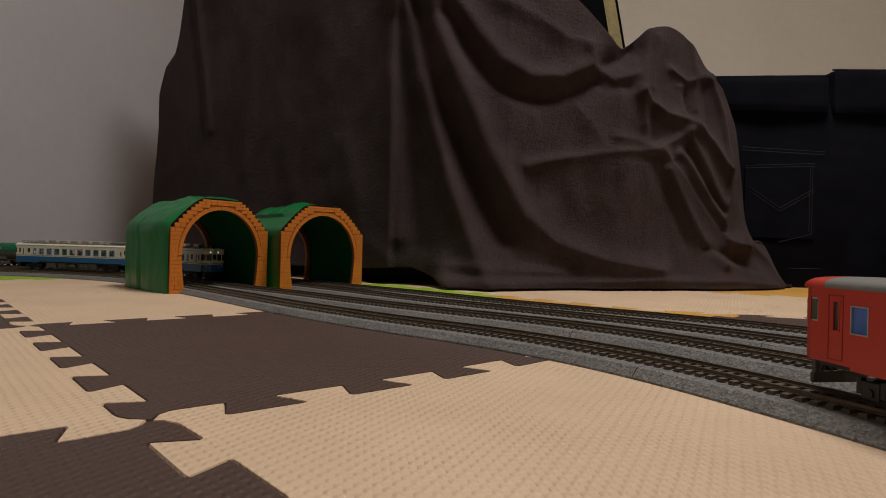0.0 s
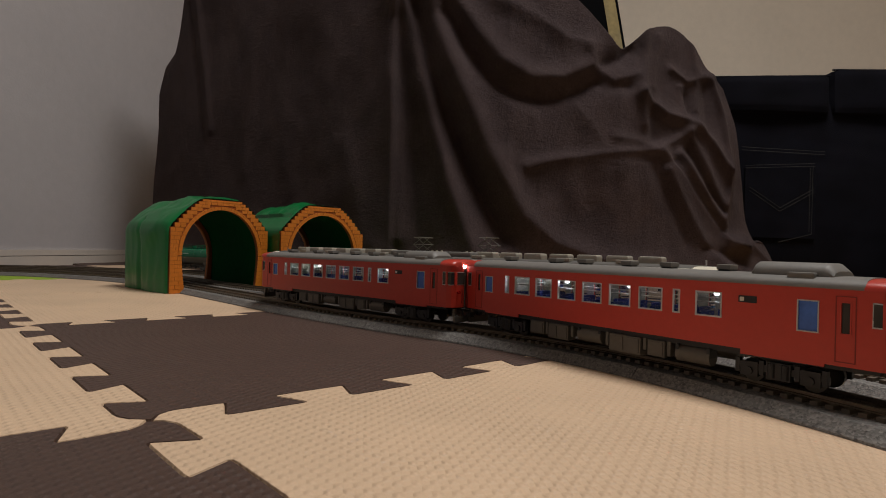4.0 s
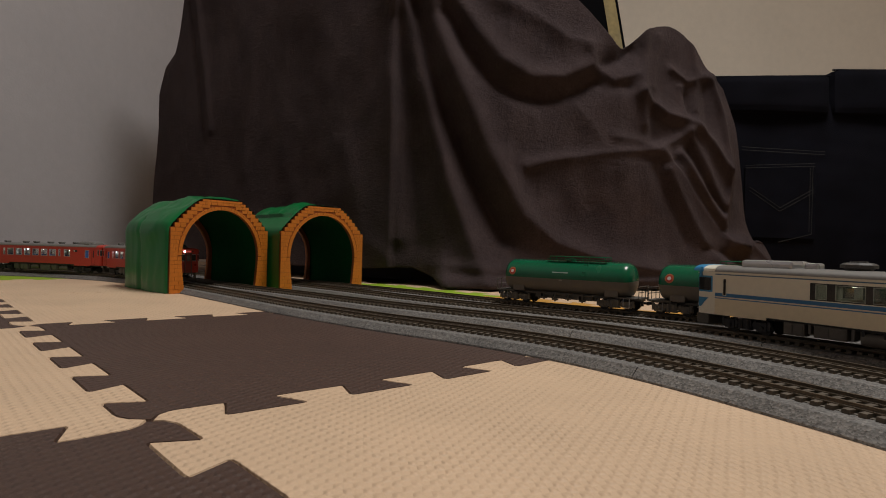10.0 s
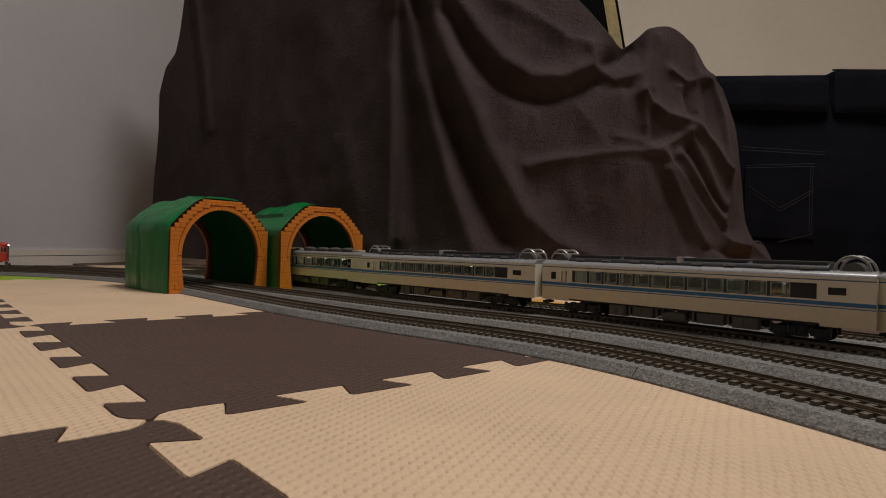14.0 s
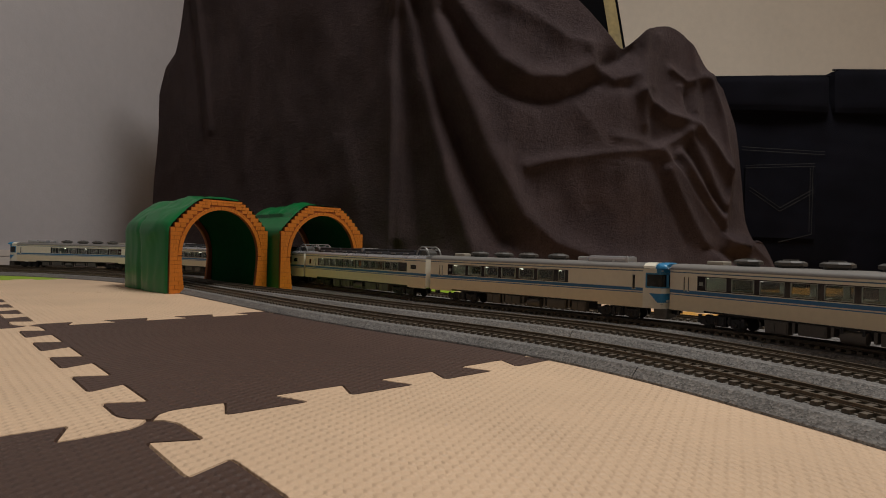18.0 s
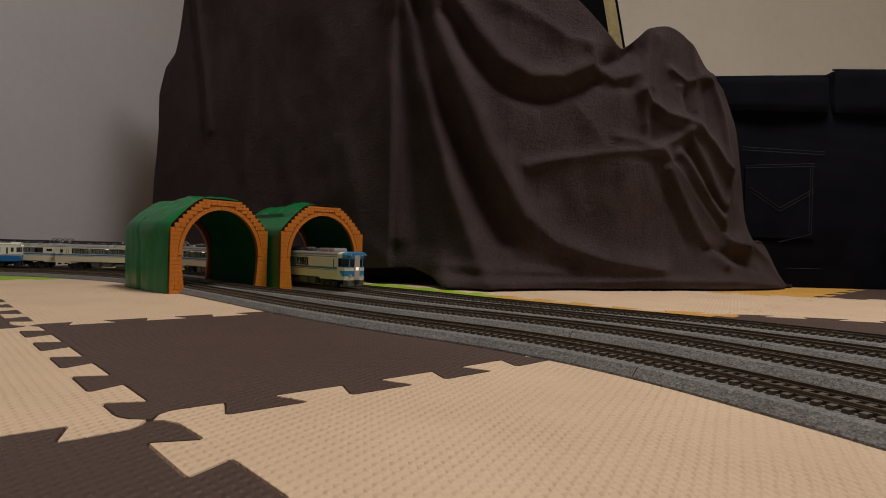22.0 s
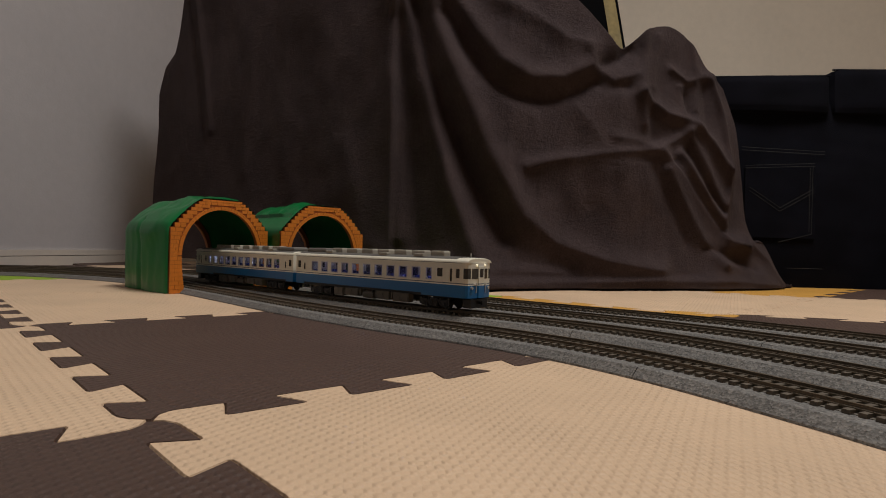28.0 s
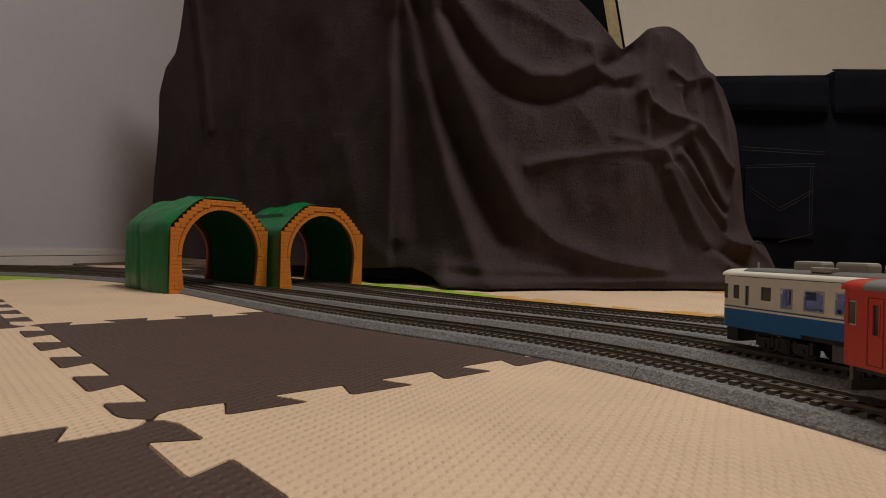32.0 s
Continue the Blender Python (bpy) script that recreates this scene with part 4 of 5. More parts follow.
def red_car():
    """A vermilion diesel railcar with a cab at each end."""
    ob = thing("red_railcar", "vermilion model diesel railcar with grey roof and lit windows", "model train", "red railcars")
    h = 0.1322
    wz0, wz1 = 0.0272, 0.0388
    big = [(-0.0762 + 0.0190 * k, -0.0762 + 0.0190 * k + 0.0140, wz0, wz1) for k in range(6)]
    slim = [(-0.0858, -0.0816, wz0, wz1), (0.0385, 0.0425, wz0, wz1)]
    last = [(0.0505, 0.0635, wz0, wz1)]
    doors = [(-0.1062, -0.0982, 0.0265, 0.0375), (0.0955, 0.1038, 0.0255, 0.0385)]
    cabw = [(-0.1148, -0.1112, 0.0265, 0.0388), (0.1112, 0.1152, 0.0260, 0.0388)]
    holes = big + slim + last + doors + cabw
    for sgn in (-1, 1):
        part("side_panel", side_panel(-h + 0.012, h - 0.012, FLOOR_Z, EAVE, holes, sgn, skirt=((-h + 0.012, -0.106, FLOOR_Z + 0.0012), (-0.0725, 0.0725, FLOOR_Z + 0.0022), (0.106, h - 0.012, FLOOR_Z + 0.0012))), M["red"], ob, "vermilion painted car side")
        part("cabin_wall", side_panel(-h + 0.014, h - 0.014, 0.0152, 0.0414, holes, sgn, 0.0005, (), HALF - 0.0012), M["inner"], ob, "pale cabin lining")
        for q in big + slim + last:
            window(ob, *q, sgn, "silver", "glass", 0.0007)
        for q in doors:
            window(ob, *q, sgn, "silver", "bluepanel", 0.0005)
        for q in cabw:
            window(ob, *q, sgn, "red", "cabglass", 0.0005)
    for way in (-1, 1):
        nose = part("cab", cab_shell(way, h - 0.012, h, 0.12, FLOOR_Z + 0.0012, EAVE + 0.0006, "red"), M["red"], ob, "rounded vermilion cab front")
        x = h * way
        part("window_surround", cab_band(way, h - 0.012, h, 0.12, 0.0296, 0.0392, 0.00012, 0.0102), M["silver"], nose, "thin silver window surround")
        part("windscreen", cab_band(way, h - 0.012, h, 0.12, 0.0302, 0.0386, 0.0003, 0.0098), M["cabglass"], nose, "dark wrap-round cab glass")
        for sgn in (-1, 1):
            part("window_pillar", box(*sorted((way * (h - 0.0068), way * (h - 0.0054))), *sorted((sgn * 0.016, sgn * (HALF + 0.0006))), 0.0294, 0.0394), M["red"], nose)
            part("window_pillar", box(*sorted((way * (h - 0.0040), way * (h - 0.0012))), *sorted((sgn * 0.0118, sgn * 0.0142)), 0.0294, 0.0394), M["red"], nose)
            part("door_groove", ring_frame(*sorted((way * 0.1096, way * 0.1168)), 0.0152, 0.0410, *sorted((sgn * HALF, sgn * (HALF + 0.00018))), 0.00035), M["redline"], ob)
        door = part("gangway_door", box(*sorted((x - 0.003 * way, x + 0.0005 * way)), -0.0046, 0.0046, 0.0135, 0.0405), M["redline"], nose, "recessed dark red gangway door")
        part("door_frame", ring_frame_y(x + 0.0004 * way, way, -0.0052, 0.0052, 0.0130, 0.0412, 0.0008), M["frame"], nose, "grey gangway frame")
        part("door_window", box(*sorted((x, x + 0.0008 * way)), -0.0026, 0.0026, 0.0295, 0.0385), M["darkglass"], door)
        part("headlamp", cyl("x", x + 0.0004 * way, -0.0058 * way, 0.0430, 0.0011, 0.0024, 12), M["head"], nose, "lit white headlamp")
        part("headlamp", cyl("x", x + 0.0004 * way, 0.0058 * way, 0.0430, 0.0011, 0.0024, 12), M["dark"], nose, "unlit headlamp")
        part("destination_board", box(*sorted((x, x + 0.0007 * way)), -0.0035, 0.0035, 0.0418, 0.0442), M["redlit"], nose, "dimly lit reddish destination board")
        for y in (-0.0108, 0.0108):
            part("tail_lamp", cyl("x", x - 0.0006 * way, y, 0.0245, 0.0011, 0.0024, 12), M["redlens"], nose)
            part("grab_rail", box(*sorted((x - 0.002 * way, x + 0.0004 * way)), y * 0.68 - 0.0002, y * 0.68 + 0.0002, 0.0165, 0.0265), M["redline"], nose)
        part("lamp_case", box(*sorted((x - 0.007 * way, x + 0.0001 * way)), -0.0082, 0.0082, 0.0408, 0.0452, 0.0008), M["red"], nose)
        rings = []
        for xx, k in ((h - 0.0130, 1.0), (h - 0.006, 1.0), (h - 0.0028, 0.94), (h - 0.0008, 0.80), (h - 0.0001, 0.62)):
            ring = []
            for q in range(17):
                a = math.pi * q / 16
                ring.append((way * xx, (HALF + 0.0003) * (0.55 + 0.45 * k if xx > h - 0.005 else 1.0) * math.copysign(abs(math.cos(a)) ** 0.55, math.cos(a)), EAVE + 0.0047 * k * math.sin(a) ** 0.8 - 0.0002))
            rings.append(ring)
        part("roof_cap", loft(rings), M["red"], nose, "vermilion roof end over the cab", smooth=True)
        part("snow_plough", box(*sorted((x - 0.0036 * way, x - 0.0016 * way)), -0.0135, 0.0135, 0.0026, 0.0072, 0.0006), M["under"], ob, "grey snow plough under the cab")
        for y in (-0.0118, 0.0118):
            part("plough_bracket", box(*sorted((x - 0.0042 * way, x - 0.0024 * way)), y - 0.0014, y + 0.0014, 0.0070, 0.0126), M["under"], ob)
            part("brake_hose", add_rod(bmesh.new(), (x - 0.001 * way, y * 0.45, 0.0122), (x + 0.0008 * way, y * 0.5, 0.0060), 0.0005, 6), M["dark"], ob)
        coupler(ob, (h + 0.0002) * way - 0.001 * way, way)
    part("roof", roof_shell(-h + 0.0128, h - 0.0128, EAVE, 0.0482), M["roofgrey"], ob, "matt grey vaulted roof", smooth=True)
    for x in (-0.099, -0.0562, -0.0318, 0.0002, 0.0252, 0.0566):
        roof_box(ob, x - 0.0034, x + 0.0034, 0.0042, 0.0490, 0.0513, "roofgrey", 0.0004, "grey roof vent")
        roof_box(ob, x - 0.0030, x + 0.0030, 0.0030, 0.0470, 0.0493, "roofdark", 0.0, "roof vent neck")
    hood = [[(x, y * 0.0112, 0.0462 + k * z) for y, z in ((-1, 0), (-1, 0.0036), (-0.86, 0.0058), (-0.5, 0.0072), (0.5, 0.0072), (0.86, 0.0058), (1, 0.0036), (1, 0))]
            for x, k in ((0.0735, 0.62), (0.0745, 0.97), (0.0755, 1.0), (0.1025, 1.0), (0.1040, 0.96), (0.1065, 0.55))]
    part("roof_unit", loft(hood), M["roofgrey"], ob, "large grey roof radiator housing", smooth=True)
    for y in (-0.0128, 0.0128):
        part("roof_unit", box(0.0900, 0.1005, y - 0.0024, y + 0.0024, 0.0462, 0.0494, 0.0007), M["roofgrey"], ob, "small grey roof box")
    for way in (-1, 1):
        part("partition", box(*sorted((way * 0.0945, way * 0.0952)), -0.0164, 0.0164, 0.0150, 0.0414), M["inner"], ob, "pale cabin end wall")
    part("destination_board", box(0.0712, 0.0792, -HALF - 0.0003, -HALF + 0.001, 0.0352, 0.0382), M["dark"], ob, "black side board")
    part("board_mark", box(0.0719, 0.0737, -HALF - 0.0005, -HALF, 0.0358, 0.0376), M["white"], ob)
    underfloor(ob, [(-0.062, -0.05, 0.0135, 0.0045), (-0.046, -0.03, 0.0138, 0.0035), (-0.025, -0.004, 0.0135, 0.0045), (0.0, 0.02, 0.0138, 0.003), (0.024, 0.034, 0.0135, 0.004), (0.038, 0.06, 0.0138, 0.0035)])
    for x in (-0.0875, 0.0875):
        bogie(ob, x)
    cabin(ob, h, "inner", "led", 0)
    for x in (-0.0826, -0.0340, 0.0110, 0.0590):
        for y in (-0.0145, 0.0145):
            part("cabin_lamp", shared("cabin_lamp:spot", lambda: box(-0.0010, 0.0010, -0.0008, 0.0008, -0.0007, 0.0007, 0.0005), M["led"]), None, ob, "small bright cabin lamp", at=(x, y, 0.0378))
    for y in (-0.0135, 0.0135):
        part("luggage_rack", box(-0.090, 0.065, y - 0.002, y + 0.002, 0.0335, 0.0339), M["inner"], ob, "pale luggage rack behind the windows")
    seats(ob, -0.078, 0.055, "seat", 0.0128)
    return ob


def ring_frame_y(x, way, y0, y1, z0, z1, t):
    """A frame on a car's end face."""
    bm = bmesh.new()
    a, b = sorted((x - 0.0005 * way, x + 0.0006 * way))
    for c, d, e, f in ((y0, y1, z0, z0 + t), (y0, y1, z1 - t, z1), (y0, y0 + t, z0 + t, z1 - t), (y1 - t, y1, z0 + t, z1 - t)):
        add_box(bm, a, b, c, d, e, f)
    return bm


def blue_car():
    """A cream and blue diesel railcar: cab at the +x end, plain gangway end at the other."""
    ob = thing("blue_railcar", "cream and blue model diesel railcar with blue-lit windows", "model train", "blue and cream railcars")
    h = 0.1315
    wz0, wz1 = 0.0271, 0.0384
    big = [(-0.1010 + 0.0179 * k, -0.1010 + 0.0179 * k + 0.0120, wz0, wz1) for k in range(10)]
    big += [(0.0790, 0.0868, wz0, wz1)]
    doors = [(-0.1282, -0.1212, 0.0300, 0.0385), (-0.1168, -0.1127, 0.0280, 0.0362), (0.0927, 0.1006, 0.0300, 0.0385), (0.1085, 0.1122, 0.0262, 0.0385)]
    cabw = [(0.1158, 0.1212, 0.0295, 0.0385)]
    for sgn in (-1, 1):
        part("side_panel", side_panel(-h, h - 0.008, FLOOR_Z, EAVE, big + doors + cabw, sgn, skirt=((-0.116, 0.0735, FLOOR_Z + 0.002),)), M["bluewhite"], ob, "cream car side with blue lower half")
        part("cabin_wall", side_panel(-h + 0.003, h - 0.010, 0.0152, 0.0414, big + doors, sgn, 0.0005, (), HALF - 0.0012), M["inner"], ob, "pale cabin lining")
        for q in big:
            window(ob, *q, sgn, "silver", "bluefilm", 0.0008)
        for q in doors + cabw:
            window(ob, *q, sgn, "cream", "cabglass", 0.0004)
    part("end_panel", box(-h, -h + 0.001, -HALF + 0.0009, HALF - 0.0009, FLOOR_Z, EAVE), M["bluewhite"], ob)
    part("gangway", box(-h - 0.0028, -h, -0.0052, 0.0052, 0.0128, 0.0405), M["dark"], ob, "black gangway bellows")
    nose = part("cab", cab_shell(1, h - 0.008, h, 0.16, FLOOR_Z, EAVE + 0.0005, "bluewhite"), M["bluewhite"], ob, "rounded cream and blue cab front")
    part("windscreen", cab_band(1, h - 0.008, h, 0.16, 0.0296, 0.0386, 0.0002, 0.0062), M["cabglass"], nose, "dark wrap-round windscreen")
    for y in (-0.0128, 0.0128):
        part("window_pillar", box(h - 0.0045, h - 0.0012, y - 0.0006, y + 0.0006, 0.0294, 0.0388), M["cream"], nose)
    door = part("gangway_door", box(h - 0.003, h + 0.0010, -0.0044, 0.0044, 0.0126, 0.0408, 0.0003), M["bluewhite"], nose, "cream gangway door")
    part("door_window", box(h + 0.0006, h + 0.0012, -0.0026, 0.0026, 0.0310, 0.0385), M["darkglass"], door)
    for y in (-0.0062, 0.0062):
        part("headlamp", cyl("x", h - 0.0002, y, 0.0418, 0.0010, 0.0016, 12), M["headwarm"], nose, "lit headlamp above the windscreen")
    for y in (-0.0125, 0.0125):
        part("tail_lamp", cyl("x", h - 0.0012, y, 0.0215, 0.0014, 0.0030, 12), M["silver"], nose)
        part("grab_rail", box(h - 0.002, h + 0.0006, y * 0.55 - 0.0003, y * 0.55 + 0.0003, 0.017, 0.026), M["silver"], nose)
    part("roof_board", box(h - 0.001, h + 0.0003, -0.0042, 0.0042, 0.0405, 0.0428), M["white"], nose)
    part("nose_stripe", box(h - 0.002, h + 0.0002, -0.0100, 0.0100, 0.0245, 0.0256), M["white"], nose)
    part("skirt", box(h - 0.010, h - 0.001, -0.0132, 0.0132, 0.0035, 0.0118, 0.0008), M["dark"], ob, "black skirt and coupler guard")
    part("roof", roof_shell(-h, h - 0.001, EAVE, 0.0480, round_end=0.004), M["cream"], ob, "cream vaulted roof edge", smooth=True)
    for sgn in (-1, 1):
        part("gutter", box(-h, h - 0.008, *sorted((sgn * (HALF - 0.0002), sgn * (HALF + 0.0003))), EAVE - 0.0003, EAVE + 0.0001), M["frame"], ob, "thin grey rain gutter")
    part("roof_deck", roof_shell(-h + 0.004, h - 0.016, 0.0456, 0.0487, half=0.0163), M["deckgrey"], ob, "grey roof deck", smooth=True)
    for k in range(7):
        x = -0.0715 + 0.0255 * k
        rings = [[(x + a * w * 1.06, b * w * 0.60, z) for a, b in ((-0.0100, -0.0107), (0.0100, -0.0107), (0.0107, -0.0096), (0.0107, 0.0096), (0.0100, 0.0107), (-0.0100, 0.0107), (-0.0107, 0.0096), (-0.0107, -0.0096))]
                 for z, w in ((0.0478, 0.78), (0.0520, 0.78), (0.0532, 0.74), (0.0536, 0.66))]
        part("roof_unit", loft(rings), M["boxgrey"], ob, "pale grey roof cooler box")
        if k in (0, 3, 5):
            for y in (-0.0118, 0.0118):
                part("roof_unit", box(x - 0.0085 + 0.012 * (k > 0), x + 0.0035 + 0.012 * (k > 0), y - 0.0030, y + 0.0030, 0.0480, 0.0506, 0.0006), M["boxgrey"], ob, "small roof vent")
    roof_box(ob, -0.121, -0.0848, 0.0108, 0.0478, 0.0530, "roofgrey", 0.002, "long grey roof tank")
    part("horn", cyl("z", h - 0.012, 0, 0.0500, 0.0006, 0.0045, 8), M["silver"], ob)
    underfloor(ob, [(-0.060, -0.044, 0.0138, 0.0035), (-0.040, -0.02, 0.0135, 0.0045), (-0.014, 0.006, 0.0138, 0.003), (0.010, 0.028, 0.0135, 0.004), (0.034, 0.056, 0.0138, 0.0035)])
    for x in (-0.0875, 0.0875):
        bogie(ob, x)
    coupler(ob, h - 0.001, 1)
    coupler(ob, -h - 0.001, -1)
    cabin(ob, h, "inner", "ledlow", 6)
    seats(ob, -0.100, 0.075, "seat", 0.0179)
    return ob


def express_cab_car():
    """A cream express railcar with blue stripe and blue-topped cab at the +x end."""
    ob = thing("express_cab_car", "cream model express railcar with blue stripe and blue cab", "model train", "cream express railcars")
    h = 0.1305
    wins = [(-0.1195 + 0.0212 * k, -0.1195 + 0.0212 * k + 0.0172, 0.0291, 0.0388) for k in range(1, 7)] + [(0.0300, 0.0370, 0.0291, 0.0388)]
    band = (-0.1055, 0.0405, 0.0284, 0.0394)
    other = [(-0.1180, -0.1163, 0.027, 0.0385), (-0.1142, -0.1125, 0.027, 0.0385), (0.1010, 0.1040, 0.0262, 0.0385)]
    for sgn in (-1, 1):
        part("side_panel", side_panel(-h, h - 0.020, FLOOR_Z - 0.001, EAVE, [band] + other, sgn, skirt=((-0.100, 0.070, FLOOR_Z + 0.001),)), M["express"], ob, "cream car side with a double blue stripe")
        yb = sorted((sgn * (HALF - 0.0008), sgn * (HALF - 0.0001)))
        bm = bmesh.new()
        cuts = sorted({band[0], band[1], *[w[0] for w in wins], *[w[1] for w in wins]})
        for a, b in zip(cuts, cuts[1:]):
            if any(w[0] <= a + 1e-7 and w[1] >= b - 1e-7 for w in wins):
                add_box(bm, a, b, *yb, band[2], wins[0][2])
                add_box(bm, a, b, *yb, wins[0][3], band[3])
            else:
                add_box(bm, a, b, *yb, band[2], band[3])
        bmesh.ops.remove_doubles(bm, verts=bm.verts, dist=1e-6)
        part("window_band", bm, M["darkglass"], ob, "black window band")
        part("cabin_wall", side_panel(-h + 0.003, h - 0.022, 0.0152, 0.0414, wins, sgn, 0.0005, (), HALF - 0.0013), M["inner"], ob, "pale cabin lining")
        for q in wins:
            window(ob, *q, sgn, "framegrey", "tealglass", 0.0004)
        for q in other:
            window(ob, *q, sgn, "cream", "darkglass", 0.0003)
        part("emblem", box(-0.1038, -0.1005, *sorted((sgn * HALF, sgn * (HALF + 0.0002))), 0.0322, 0.0350), M["framegrey"], ob, "small pale emblem on the window band")
        part("lettering_bar", box(0.046, 0.076, *sorted((sgn * HALF, sgn * (HALF + 0.0002))), 0.0287, 0.0290), M["white"], ob)
    part("end_panel", box(-h, -h + 0.001, -HALF + 0.0009, HALF - 0.0009, FLOOR_Z, EAVE), M["cream"], ob)
    part("gangway", box(-h - 0.0026, -h, -0.0056, 0.0056, 0.0128, 0.0405), M["dark"], ob, "black gangway bellows")
    nose = part("cab", cab_shell(1, h - 0.020, h, 0.14, FLOOR_Z - 0.001, EAVE + 0.002, "cream"), M["cream"], ob, "cream cab front")
    part("cab_window", cab_band(1, h - 0.020, h, 0.14, 0.0292, 0.0390, 0.0003, 0.0165), M["darkglass"], nose, "dark wrap-round cab window")
    part("window_surround", cab_band(1, h - 0.020, h, 0.14, 0.0280, 0.0402, 0.00015, 0.0178), M["blueface"], nose, "sky blue window surround")
    for z0, z1, cut in [(0.0165 + 0.0008 * q, 0.0173 + 0.0008 * q, 0.0078 + 0.0008 * q) for q in range(9)]:
        part("cab_stripe", cab_band(1, h - 0.020, h, 0.14, z0, z1, 0.0002, cut), M["blueface"], nose, "slanted sky blue panel")
    for y in (-0.0112, 0.0112):
        part("window_pillar", box(h - 0.0036, h - 0.0010, y - 0.0006, y + 0.0006, 0.0290, 0.0392), M["blueface"], nose)
    part("cab_crown", cab_band(1, h - 0.020, h, 0.14, 0.0403, 0.0464, 0.0001, 0.0085), M["blueface"], nose, "sky blue lamp housing")
    for y in (-0.0095, 0.0095):
        part("headlamp", cyl("x", h - 0.0006, y, 0.0438, 0.0012, 0.0016, 12), M["silver"], nose)
        part("lower_lamp", box(h - 0.004, h - 0.0006, y - 0.002, y + 0.002, 0.0168, 0.0188), M["silver"], nose)
    part("gangway_door", box(h - 0.002, h + 0.0012, -0.0044, 0.0044, 0.0125, 0.0440), M["silver"], nose, "grey gangway door")
    part("route_sign", box(h + 0.0011, h + 0.0016, -0.0022, 0.0022, 0.0245, 0.0285), M["headwarm"], nose, "small lit route sign")
    part("skirt", box(h - 0.012, h - 0.001, -0.0138, 0.0138, 0.0030, 0.0114, 0.001), M["under"], ob, "dark grey skirt under the cab")
    part("roof", roof_shell(-h, h - 0.014, EAVE, 0.0482), M["roofgrey"], ob, "grey vaulted roof", smooth=True)
    part("roof_front", roof_shell(h - 0.0195, h - 0.0098, EAVE + 0.0002, 0.0485), M["cream"], ob, "cream roof end", smooth=True)
    part("roof_front", roof_shell(h - 0.0096, h - 0.0008, EAVE + 0.0002, 0.0488, round_end=0.0028), M["blueface"], ob, "sky blue roof end over the cab", smooth=True)
    for x in (-0.075, -0.044, -0.014, 0.020):
        rings = [[(x + 1.15 * w * math.cos(math.pi * (q + 0.5) / 4), w * math.sin(math.pi * (q + 0.5) / 4), z) for q in range(8)]
                 for z, w in ((0.0474, 0.0066), (0.0494, 0.0072), (0.0497, 0.0092), (0.0518, 0.0092), (0.0530, 0.0072), (0.0532, 0.0046), (0.0541, 0.0044))]
        part("roof_unit", loft(rings), M["coolerdark"], ob, "eight-sided dark grey roof cooler")
    roof_box(ob, -0.106, -0.092, 0.006, 0.0474, 0.0512, "boxgrey", 0.001)
    roof_box(ob, 0.056, 0.094, 0.0118, 0.0465, 0.0530, "silver", 0.0025, "silver roof cooler with rounded edges")
    roof_box(ob, 0.043, 0.052, 0.005, 0.0474, 0.0520, "silver", 0.0015, "small silver dome")
    underfloor(ob, [(-0.052, -0.036, 0.0138, 0.0035), (-0.03, -0.012, 0.0135, 0.0045), (-0.006, 0.012, 0.0138, 0.003), (0.018, 0.038, 0.0138, 0.0045), (0.044, 0.058, 0.0135, 0.004)])
    for x in (-0.0875, 0.0875):
        bogie(ob, x)
    coupler(ob, h - 0.001, 1)
    coupler(ob, -h - 0.001, -1)
    cabin(ob, h, "inner", "ledwarm", 6)
    seats(ob, -0.09, 0.025, "tan", 0.0115)
    return ob


